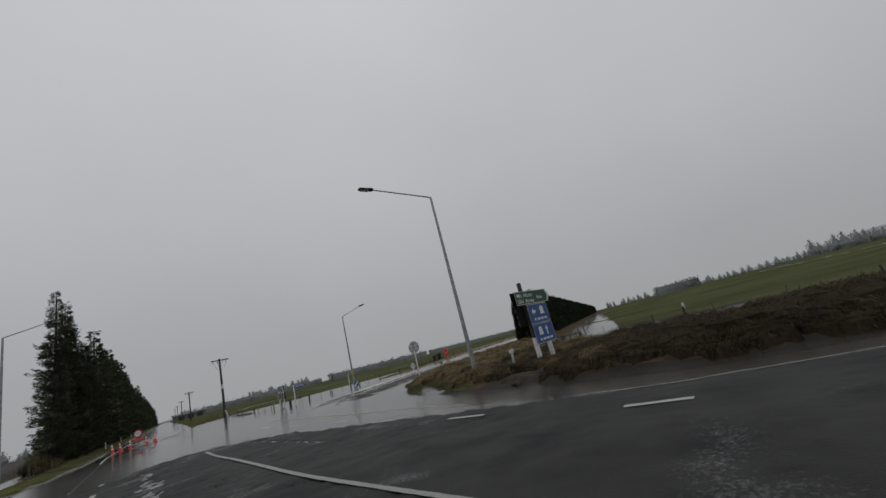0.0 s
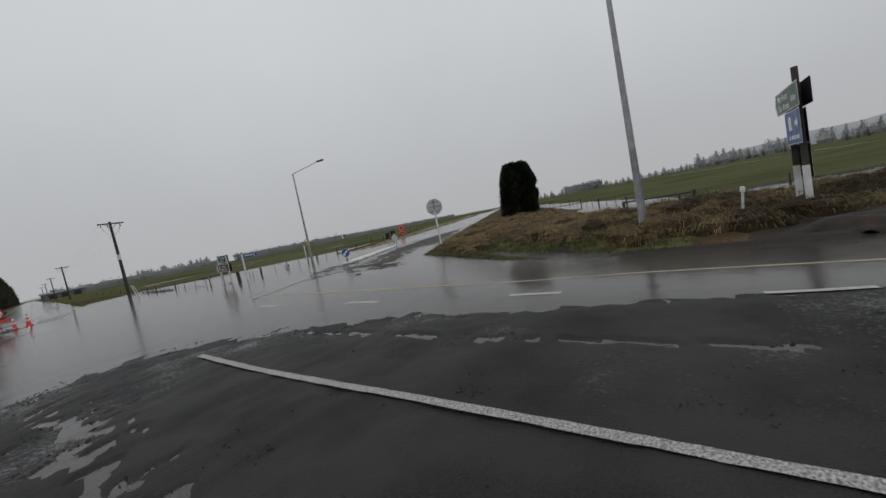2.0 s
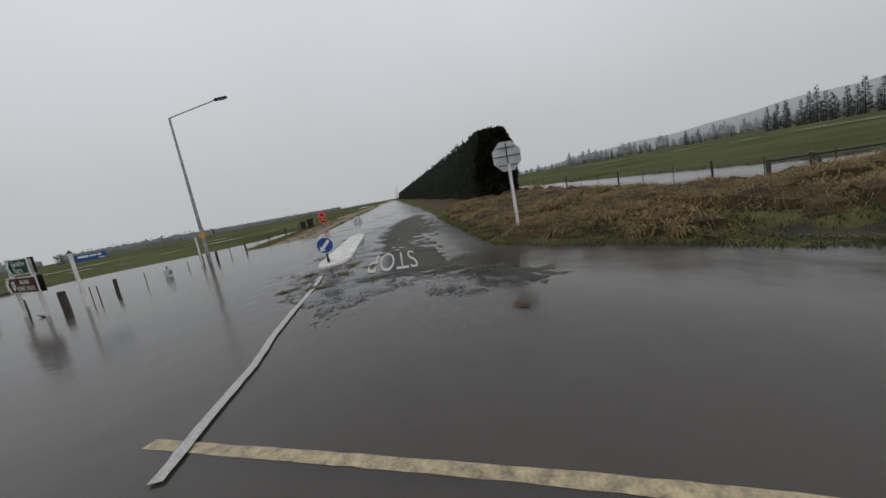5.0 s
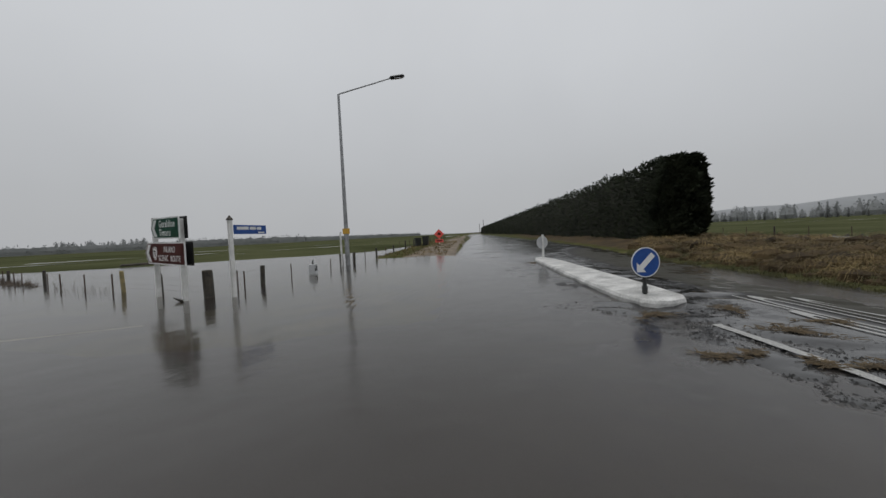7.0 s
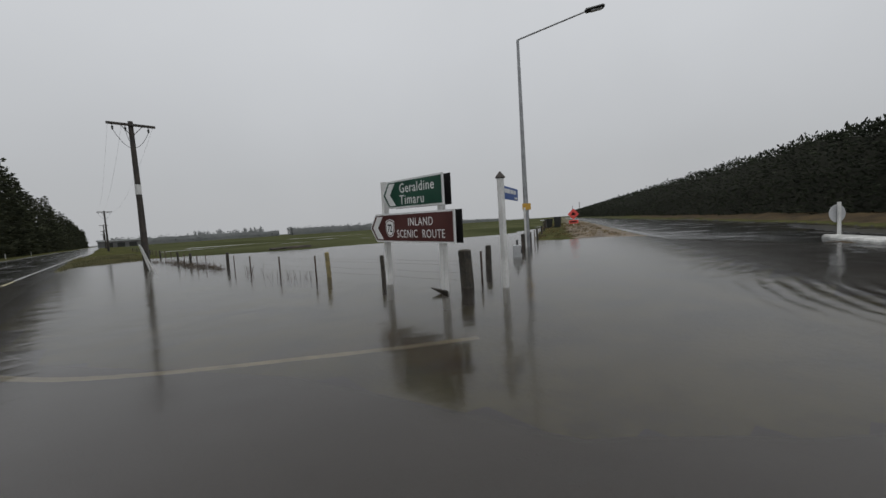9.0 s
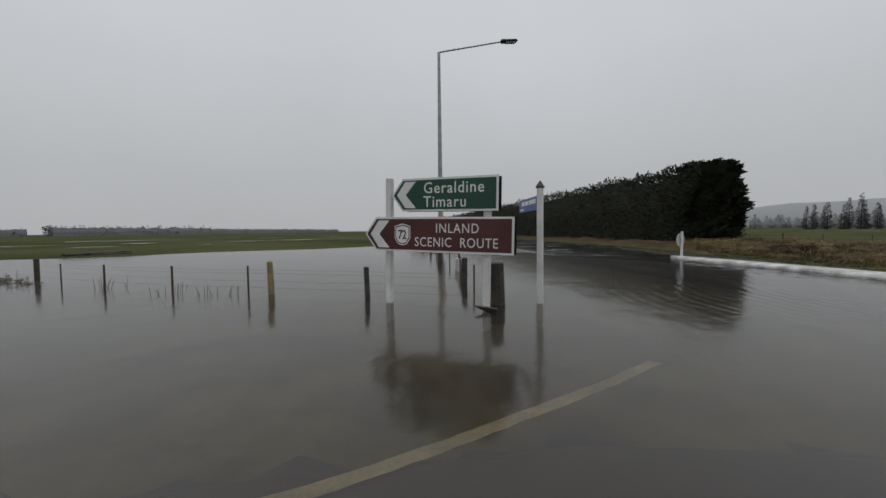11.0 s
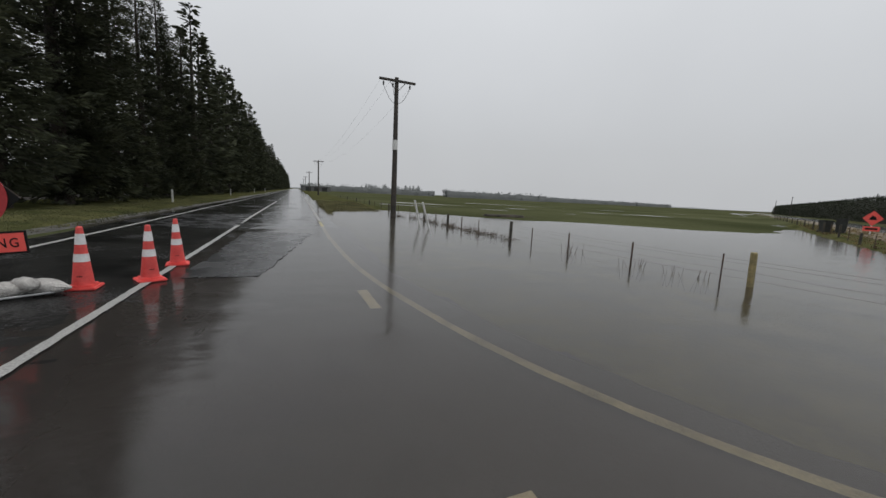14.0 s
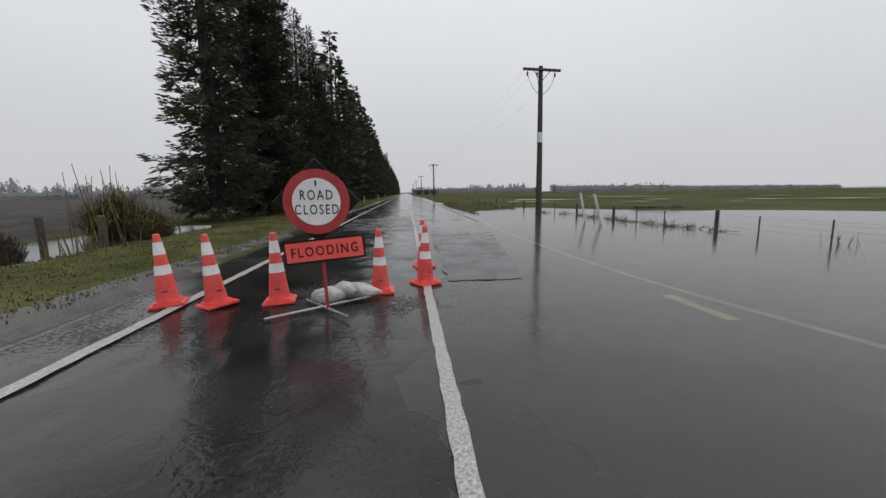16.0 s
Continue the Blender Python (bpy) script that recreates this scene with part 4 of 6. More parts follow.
far_hedge(0.5, 18, 300, 330, 5.0, 41)
far_hedge(19.5, 34, 300, 360, 5.6, 42)
far_hedge(34, 46, 480, 700, 6.0, 43)
far_hedge(46, 50, 700, 900, 6.0, 48)
far_hedge(68.2, 73, 400, 430, 8.5, 44)
far_hedge(-50, -31, 260, 220, 4.0, 45)


def far_wood(az0, az1, dist, h, n, seed, label="line of distant trees coloured pale for mist"):
    """A wood far off: many rounded and pointed crowns with uneven tops."""
    rng = random.Random(seed)
    verts, faces = [], []
    for i in range(n):
        az = radians(az0 + (az1 - az0) * (i + rng.random()) / n)
        d = dist * rng.uniform(0.94, 1.06)
        hh = h * rng.uniform(0.55, 1.15)
        r = hh * rng.uniform(0.25, 0.5)
        cx_, cy_ = 5 + d * math.sin(az), 35 + d * math.cos(az)
        k = len(verts)
        for zz, rr in ((0.02, 0.65), (0.3, 0.8), (0.65, 0.45)):
            for m in range(6):
                q = r * rr * rng.uniform(0.75, 1.1)
                verts.append(Vector((cx_ + q * math.cos(m * 1.047), cy_ + q * math.sin(m * 1.047), hh * zz)))
        verts.append(Vector((cx_, cy_, hh * 0.95)))
        for m in range(6):
            p = (m + 1) % 6
            faces += [(k + m, k + p, k + 6 + p, k + 6 + m), (k + 6 + m, k + 6 + p, k + 12 + p, k + 12 + m), (k + 12 + m, k + 12 + p, k + 18)]
        for _ in range(130):
            t = 0.05 + 0.97 * rng.random()
            rr = r * math.sqrt(max(0.02, 1 - (2 * t - 0.9) ** 2)) * rng.uniform(0.5, 1.0)
            a = rng.uniform(0, 6.283)
            p = Vector((cx_ + rr * math.cos(a), cy_ + rr * math.sin(a), hh * t))
            k = len(verts)
            s = hh * 0.06
            for _ in range(3):
                verts.append(p + Vector((rng.uniform(-s, s), rng.uniform(-s, s), rng.uniform(-s, s) * 1.3)))
            faces.append((k, k + 1, k + 2))
    # the wood's mist is only its pale foliage colour
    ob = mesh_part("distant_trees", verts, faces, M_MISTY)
    return tagged(ob, label, "trees", kind="stuff")


far_wood(8, 16, 420, 9.0, 26, 61)
far_wood(84, 128, 420, 11.0, 90, 62)
far_wood(60, 84, 620, 9.0, 50, 63)
far_wood(-52, -26, 300, 9.0, 44, 64)
far_wood(-24, -4, 420, 9.0, 30, 67)
far_wood(128, 200, 380, 14.0, 80, 65)
far_wood(-130, -52, 420, 12.0, 60, 66)


def hills():
    verts, faces = [], []
    n = 180
    for i in range(n + 1):
        az = radians(-180 + 360 * i / n)
        d = 1900
        deg = math.degrees(az)
        k = min(1.0, max(0.0, (deg - 62) / 62))
        lift = 96 * k * k * (3 - 2 * k) * min(1.0, max(0.0, (180 - deg) / 30)) + 4 + 5 * math.sin(deg * 0.31) + 3 * math.sin(deg * 0.83 + 2)
        x, y = d * math.sin(az), d * math.cos(az)
        verts += [(x, y, -20), (x, y, max(2.0, lift)), (x * 1.3, y * 1.3, max(2.0, lift * 1.25))]
    for i in range(n):
        a = 3 * i
        faces += [(a, a + 3, a + 4, a + 1), (a + 1, a + 4, a + 5, a + 2)]
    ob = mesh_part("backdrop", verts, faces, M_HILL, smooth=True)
    tagged(ob, "low hills coloured to fade into rain mist", "backdrop", kind="structure")


hills()


# ---- grass on the banks and verges ----
def grass(name, label, count, region, height, material, seed, blades=9):
    """Clumps of bent blades over a stretch of ground."""
    rng = random.Random(seed)
    verts, faces = [], []
    tries = 0
    while count and tries < 400000:
        tries += 1
        spot = region(rng)
        if spot is None:
            continue
        x, y, k = spot
        z = float(ground_height(x, y)) - 0.03
        if z < -0.07:
            continue
        count -= 1
        h = height * k * rng.uniform(0.55, 1.3)
        for _ in range(blades):
            az = rng.uniform(0, 6.283)
            c, s = math.cos(az), math.sin(az)
            b = h * rng.uniform(0.25, 0.9)
            w = 0.006 + 0.03 * h
            px, py = x + rng.uniform(-0.12, 0.12) * (1 + h), y + rng.uniform(-0.12, 0.12) * (1 + h)
            i = len(verts)
            verts += [(px - s * w, py + c * w, z), (px + s * w, py - c * w, z),
                      (px + c * b * 0.4 + s * w * 0.8, py + s * b * 0.4 - c * w * 0.8, z + h * 0.75), (px + c * b * 0.4 - s * w * 0.8, py + s * b * 0.4 + c * w * 0.8, z + h * 0.75),
                      (px + c * b, py + s * b, z + h * rng.uniform(0.45, 0.95))]
            faces += [(i, i + 1, i + 2, i + 3), (i + 3, i + 2, i + 4)]
    ob = mesh_part(name, verts, faces, material)
    return tagged(ob, label, "grass", kind="stuff")


def on_bank(lo, hi):
    def pick(rng):
        x, y = rng.uniform(10.5, 40), rng.uniform(-14, 32)
        if rng.random() > 1.3 - (x - 10) / 28:
            return None
        if math.hypot(x - 11.8, y - 7.9) < 0.95:
            return None
        b = min(x - float(right_edge(y)), 9.4 - along(x, y)[1])
        if lo > 0.5 and 12 < y < 19 and b < np.interp(y, [12, 13, 16, 19, 24], [0.4, 0.75, 1.3, 1.7, 1.5]) + 1.2:
            return None
        return (x, y, 0.6 + 0.5 * min(1, b / 1.5)) if lo < b < hi else None
    return pick


def beyond(spot, lo, hi):
    """Keeps a spot whose place up the road lies within a stretch."""
    return spot if spot and lo < spot[1] < hi else None


def on_spit(rng):
    spot = on_bank(0.0, 2.7 if rng.random() < 0.6 else 1.2)(rng)
    return beyond(spot, 10.5, 99)


def tussocks(label, count, region, size, material, seed, blades, thatch=M_DRY):
    """Domed tussocks: a dark matted mound under fine blades that arch over and hang outward."""
    rng = random.Random(seed)
    verts, faces, slots = [], [], []
    while count:
        spot = region(rng)
        if spot is None:
            continue
        x, y, k = spot
        z = float(ground_height(x, y)) - 0.04
        if z < -0.12:
            continue
        count -= 1
        rad = size * k * rng.uniform(0.6, 1.4)
        tall = rad * rng.uniform(0.45, 0.8)
        lx, ly = rng.uniform(-0.3, 0.3), rng.uniform(-0.3, 0.3)
        i = len(verts)
        for ring, (rr, zz) in enumerate(((0.85, -0.6), (0.55, 0.5))):
            for m in range(6):
                q = rad * rr * rng.uniform(0.8, 1.15)
                verts.append((x + q * math.cos(m * 1.047), y + q * math.sin(m * 1.047), z + tall * (zz + ring * rng.uniform(-0.1, 0.1))))
        verts.append((x, y, z + tall * 0.75))
        for m in range(6):
            faces += [(i + m, i + (m + 1) % 6, i + 6 + (m + 1) % 6, i + 6 + m), (i + 6 + m, i + 6 + (m + 1) % 6, i + 12)]
        slots += [1] * 12
        for _ in range(blades):
            az, t = rng.uniform(0, 6.283), rng.random() ** 0.7
            c, s = math.cos(az), math.sin(az)
            px, py, pz = x + c * rad * 0.8 * t, y + s * rad * 0.8 * t, z + tall * (0.8 - 0.75 * t * t)
            n = rad * rng.uniform(0.25, 0.65)
            ox, oy = (c + lx + rng.uniform(-0.35, 0.35)) * n, (s + ly + rng.uniform(-0.35, 0.35)) * n
            w = rng.uniform(0.003, 0.008)
            up = rng.uniform(0.02, 0.16) * n / rad * 0.5 + 0.03
            i = len(verts)
            verts += [(px, py, pz - 0.02), (px + ox * 0.5 - s * w, py + oy * 0.5 + c * w, pz + up), (px + ox, py + oy, pz - n * rng.uniform(0.0, 0.5)), (px + ox * 0.5 + s * w, py + oy * 0.5 - c * w, pz + up)]
            faces.append((i, i + 1, i + 2, i + 3))
            slots.append(0)
    ob = mesh_part("tussock_grass", verts, faces, material)
    ob.data.materials.append(thatch)
    ob.data.polygons.foreach_set("material_index", slots)
    return tagged(ob, label, "grass", kind="stuff")


tussocks("dense tussocks of dead straw grass on the bank", 1000, lambda rng: beyond(on_bank(0.8, 9.0)(rng), 5 + 7 * rng.random(), 99), 0.56, M_STRAW, 71, 110)
tussocks("dark wet brown sedge tussocks on the bank", 1500, lambda rng: beyond(on_bank(0.6, 9.0)(rng), -99, 5 + 9 * rng.random()), 0.6, M_SEDGE, 77, 85, M_PEAT)
tussocks("green tussocks among the dead grass", 1300, on_bank(0.6, 9), 0.30, M_BLADE, 72, 45)
grass("short_grass", "short green grass along the water's edge", 4800, on_spit, 0.09, M_BLADE, 73, 9)


def on_left(rng):
    y = 36 + 40 * rng.random() ** 1.5
    a = rng.uniform(0.45, 3.7)
    return float(left_edge(y)) - a, y, 1.0


grass("short_grass", "short wet green grass on the road verge", 7000, on_left, 0.06, M_BLADE, 74, 6)


def by_pole(rng):
    y = rng.uniform(57, 82)
    x = float(right_edge(y)) + rng.uniform(0.1, 4.0)
    return x, y, 1.0


grass("short_grass", "wet green roadside grass beside the flood", 2600, by_pole, 0.17, M_TALL, 75, 8)


def by_drive(rng):
    s, n = rng.uniform(46, 75), rng.uniform(18.6, 23)
    x, y = side(s, n)
    return x, y, 1.0


grass("dead_grass", "straw and dead grass on the gravel verge", 650, by_drive, 0.14, M_STRAW, 76, 8)


def fallen_board(x, y, turn):
    """A short dark board lying askew against the sign post."""
    bm = bmesh.new()
    plate(bm, [(-0.18, 0.02), (0.16, -0.07), (0.16, 0.08)], -0.012, 0.012)
    ob = part("board", bm, M_POLE)
    ob.matrix_basis = pose(x, y, 0.035, 35, 14, turn)
    return tagged(ob, "short dark wooden board leaning at the sign post", "board")


fallen_board(9.95, 37.85, -75)


def reeds(x, y, n, h, seed, label, material=M_STRAW, drift=False):
    """A tuft of upright stalks in water."""
    rng = random.Random(seed)
    bm = bmesh.new()
    for _ in range(n):
        px, py = rng.gauss(0, 0.16), rng.gauss(0, 0.16)
        hh = h * rng.uniform(0.4, 1.2)
        tube(bm, (px, py, -0.3), (px + rng.uniform(-0.15, 0.15), py + rng.uniform(-0.15, 0.15), hh), 0.009, 0.004, 3, False)
    for _ in range(int(1.4 * n) if drift else 0):
        # brushwood caught low among the stalks
        px, py, t, w = rng.gauss(0, 0.14), rng.gauss(0, 0.24), rng.uniform(0, 6.283), rng.uniform(0.08, 0.28)
        tube(bm, (px, py, rng.uniform(-0.02, 0.06)), (px + w * math.cos(t), py + w * math.sin(t), rng.uniform(-0.03, 0.13)), 0.012, 0.005, 3, False)
    ob = part("reed_tuft", bm, material)
    ob.matrix_basis = pose(x, y, 0)
    return tagged(ob, label, "reeds", "weeds along the flooded fence", "stuff")


M_WEED = mat("dead_weed_stalks", (0.03, 0.022, 0.016), (0.11, 0.085, 0.06), 4.0, (0.7, 0.9), 0.0, 20.0)
for k, (x, y, n, h) in enumerate(((9.15, 46.2, 12, 0.32), (8.8, 49.2, 10, 0.25), (8.7, 50.4, 18, 0.28), (8.6, 51.2, 22, 0.3), (8.7, 52.4, 18, 0.32), (8.4, 53.2, 24, 0.28), (9.4, 44.3, 10, 0.26), (9.7, 42.9, 5, 0.22), (8.5, 54.6, 20, 0.3), (8.3, 55.8, 22, 0.3), (8.4, 57.4, 18, 0.3), (8.1, 58.8, 18, 0.3), (7.6, 60.4, 16, 0.25), (9.5, 43.5, 7, 0.22))):
    reeds(x, y, n, 0.75 * h, 80 + k, "dark dead weed stalks and brushwood in flood water", M_WEED, y > 47)
for k, (x, y, n, h) in enumerate(((-6.6, 47.4, 30, 0.5), (-8.5, 50.8, 26, 1.5), (-9.2, 51.4, 22, 1.8), (-8.9, 52.3, 26, 1.3))):
    r = reeds(x, y, n, h, 95 + k, "clump of tall brown flax and toetoe stalks")
    r.scale = (2.2, 2.2, 1)


# ---- street lamps ----
def street_lamp(x, y, turn, h, reach, rise, label, z=-0.1):
    """A tapered steel column with a cranked arm and a flat lantern."""
    ob = thing("street_lamp", pose(x, y, z, 0, 0, turn), label, "street lamp", "street lamps at the junction")
    bm = bmesh.new()
    tube(bm, (0, 0, -0.2), (0, 0, 1.6), 0.115, 0.105, 14)
    tube(bm, (0, 0, 1.6), (0, 0, h), 0.10, 0.055, 14)
    tube(bm, (0, 0, 1.56), (0, 0, 1.64), 0.118, 0.118, 14)
    part("column", bm, M_STEEL, ob, smooth=True)
    bm = bmesh.new()
    bent(bm, [(0, 0, h - 0.06), (0.02, 0, h), (0.1, 0, h + 0.03), (reach, 0, h + rise)], 0.045, 0.03, 10)
    part("arm", bm, M_STEEL, ob, smooth=True)
    bm = bmesh.new()
    box(bm, (0.3, 0, 0), (0.72, 0.26, 0.13), 0.045)
    for v in bm.verts:
        v.co.y *= 1.0 - 0.35 * max(0, 0.3 - v.co.x)
        v.co.z *= 1.0 - 0.4 * max(0, v.co.x - 0.3)
    head = part("lantern", bm, M_PLASTIC, ob, "dark grey lantern housing", True)
    head.matrix_basis = pose(reach - 0.05, 0, h + rise, 0, -math.degrees(math.atan2(rise, reach)) * 0.4, 0)
    bm = bmesh.new()
    box(bm, (0.36, 0, -0.065), (0.4, 0.18, 0.03), 0.01)
    part("lens", bm, M_BACK, head, "clear lamp glass")
    bm = bmesh.new()
    box(bm, (0, -0.1, 0.7), (0.09, 0.04, 0.2), 0.008)
    part("access_door", bm, M_STEEL, ob)
    return ob


lamp_a = street_lamp(12.87, 11.95, 172, 9.3, 3.05, 0.54, "tall galvanised street lamp on the grassy bank", -0.1)
lamp_b = street_lamp(18.85, 42.75, -56, 8.38, 2.65, 0.6, "tall galvanised street lamp standing in flood water")
street_lamp(-6.9, 33.6, 15, 9.1, 2.1, 0.8, "tall galvanised street lamp on the far verge", 0.0)
bm = bmesh.new()
box(bm, (0, 0, 0), (0.34, 0.02, 0.26), 0.004)
ob = part("warning_plate", bm, M_YELLOW, lamp_b, "small yellow plate on the column")
ob.matrix_basis = pose(0.0, 0.0, 1.75, 0, 0, 56 - 40) @ pose(0, -0.13, 0)


# ---- power poles ----
def power_pole(x, y, h, turn, label, lean=0.0, band=True, wires=True):
    """A wooden pole with a crossarm, pin insulators and loose jumper wires."""
    ob = thing("power_pole", pose(x, y, 0, lean, 0, turn), label, "power pole", "power poles along the road")
    bm = bmesh.new()
    bent(bm, [(0, 0, -0.6), (0.01, 0, h * 0.4), (-0.01, 0, h)], 0.18, 0.115, 12)
    part("pole", bm, M_POLE, ob, smooth=True)
    bm = bmesh.new()
    box(bm, (0, -0.15, h - 0.22), (2.15, 0.11, 0.13), 0.012)
    part("crossarm", bm, M_POLE, ob)
    for dx in (-0.83, -0.28, 0.74):
        bm = bmesh.new()
        tube(bm, (dx, -0.15, h - 0.28), (dx, -0.15, h - 0.42), 0.02, 0.02, 6)
        for k in range(3):
            tube(bm, (dx, -0.15, h - 0.40 - 0.06 * k), (dx, -0.15, h - 0.44 - 0.06 * k), 0.062 - 0.008 * k, 0.045, 10)
        part("insulator", bm, M_PLASTIC, ob)
    if band:
        bm = bmesh.new()
        tube(bm, (0, 0, h * 0.49), (0, 0, h * 0.56), 0.156, 0.152, 14)
        part("band", bm, M_WHITE, ob, "white painted band")
    if wires:
        for dx, zz in ((-0.83, 1.5), (-0.28, 1.1), (0.74, 1.45)):
            bm = bmesh.new()
            pts = [(dx * (1 - t) + (0.1 if dx > 0 else -0.1) * t, -0.15 * (1 - t) - 0.12 * t, h - 0.55 - (zz - 0.55) * t - 0.18 * math.sin(math.pi * t)) for t in (0, 0.25, 0.5, 0.75, 1)]
            bent(bm, pts, 0.012, 0.012, 4)
            part("jumper_wire", bm, M_PLASTIC, ob)
        for k in (-1, 1):
            bm = bmesh.new()
            tube(bm, (k * 0.48, -0.14, h - 0.27), (k * 0.09, -0.1, h - 0.72), 0.018, 0.018, 6)
            part("brace", bm, M_IRON, ob, "iron crossarm brace")
    return ob


power_pole(7.25, 60.3, 7.9, 6, "dark wooden power pole with crossarm standing in flood water", -0.8)
for k, (x, y, h) in enumerate(((5.3, 125, 7.4), (4.4, 188, 7.5), (3.5, 252, 7.6), (2.6, 316, 7.6))):
    power_pole(x, y, h, 6, "wooden power pole beside the misty road", 0.5, False, k == 0)


def overhead_wire(dx):
    """A slack conductor strung from the flooded pole to the next one up the road."""
    bm = bmesh.new()
    n = 16
    bent(bm, [(7.25 + dx + (5.3 - 7.25) * t, 60.15 + 64.7 * t, 7.62 - 0.5 * t - 5.2 * t * (1 - t)) for t in (i / n for i in range(n + 1))], 0.0035, 0.0035, 4)
    tagged(part("overhead_wire", bm, M_PLASTIC), "thin dark slack conductor between wooden poles", "wire", "overhead wires along the road")


for dx in (-1.0, -0.42, 0.95):
    overhead_wire(dx)
for s in (250, 330):
    x, y = side(s, 8.2)
    power_pole(x, y, 8.5, 35, "wooden power pole beside the side road", 0, False, False)


# ---- signs ----
def sign_post(parent, x, y, z0, z1, material=M_WHITE, w=0.12, label="white painted timber post"):
    bm = bmesh.new()
    box(bm, (x, y, (z0 + z1) / 2), (w, w, z1 - z0), 0.008)
    return part("post", bm, material, parent, label)


def arrow_panel(name, parent, length, h, material, y, m=None):
    """A pointed direction panel in x and z with its tip at x = 0 and a white rim; faces -y."""
    t = h * 0.42
    shape = lambda d: [(d * 1.3, h / 2), (t + d * 0.4, d), (length - d, d), (length - d, h - d), (t + d * 0.4, h - d)]
    bm = plate(bmesh.new(), shape(0.0), 0.0, 0.03)
    p = part(name, bm, M_SIGNW, parent)
    p.matrix_basis = m or Matrix()
    part("face", plate(bmesh.new(), shape(0.03), -0.004, 0.0), material, p)
    bm = bmesh.new()
    c = h * 0.11
    for ch in ([(0.10 * h + c, h / 2), (0.52 * h, 0.10 * h), (0.92 * h, 0.10 * h), (0.52 * h + c * 0.2, h / 2), (0.92 * h, 0.90 * h), (0.52 * h, 0.90 * h)],):
        plate(bm, ch, -0.007, -0.003)
    part("chevron", bm, M_SIGNW, p, "white arrow chevron")
    return p


def destination_sign():
    """Two arrow panels, back to back with two more, on white posts in the flood."""
    ob = thing("direction_sign", pose(9.95, 39.98, 0.03, 0, 1.2, -89) @ Matrix.Diagonal((0.95, 1, 1.03, 1)), "green and brown arrow road signs on white posts in flood water", "road sign")
    # local x runs along the panels, -y faces the road
    for x, top in ((0.42, 1.98), (2.20, 1.9)):
        sign_post(ob, x, 0.12, -0.5, top, w=0.105)
    low = arrow_panel("panel", ob, 2.65, 0.535, M_BROWN, 0, pose(0, 0, 0.83))
    tagged(low, "brown scenic route arrow panel")
    letters("lettering", "INLAND", 0.20, pose(1.36, -0.006, 0.30), M_SIGNW, low, 1.14, "LEFT", 0.92, 0.001)
    letters("lettering", "SCENIC  ROUTE", 0.20, pose(0.98, -0.006, 0.09), M_SIGNW, low, 1.1, "LEFT", 0.92, 0.001)
    sx, sz = 0.75, 0.265
    sh = lambda k: [(sx - 0.15 * k, sz + 0.13 * k), (sx - 0.15 * k, sz - 0.06 * k), (sx - 0.08 * k, sz - 0.15 * k), (sx, sz - 0.17 * k), (sx + 0.08 * k, sz - 0.15 * k), (sx + 0.15 * k, sz - 0.06 * k), (sx + 0.15 * k, sz + 0.13 * k), (sx, sz + 0.17 * k)]
    shield = part("shield", plate(bmesh.new(), sh(1.0), -0.007, -0.003), M_SIGNW, low, "white route shield")
    part("shield_rim", plate(bmesh.new(), sh(0.9), -0.009, -0.006), M_BROWN, shield)
    part("shield_face", plate(bmesh.new(), sh(0.8), -0.011, -0.008), M_SIGNW, shield)
    letters("lettering", "72", 0.20, pose(sx, -0.012, sz - 0.07), M_BLACK, low, 0.95, "CENTER", 0.85)
    up = arrow_panel("panel", ob, 1.86, 0.50, M_GREEN, 0, pose(0.54, 0.0, 1.45))
    tagged(up, "green town direction arrow panel")
    letters("lettering", "Geraldine", 0.235, pose(0.60, -0.006, 0.27), M_SIGNW, up, 1.12, "LEFT", 1.0, 0.004)
    letters("lettering", "Timaru", 0.235, pose(0.60, -0.006, 0.065), M_SIGNW, up, 1.12, "LEFT", 1.0, 0.004)
    for x, l, h, z, m in ((0.0, 2.65, 0.535, 0.83, M_BACK), (0.54, 1.86, 0.5, 1.45, M_BACK)):
        t = h * 0.42
        bm = plate(bmesh.new(), [(x, z + h / 2), (x + t, z), (x + l, z), (x + l, z + h), (x + t, z + h)], 0.16, 0.185)
        part("back_panel", bm, M_BLACK, ob)
    return ob


destination_sign()


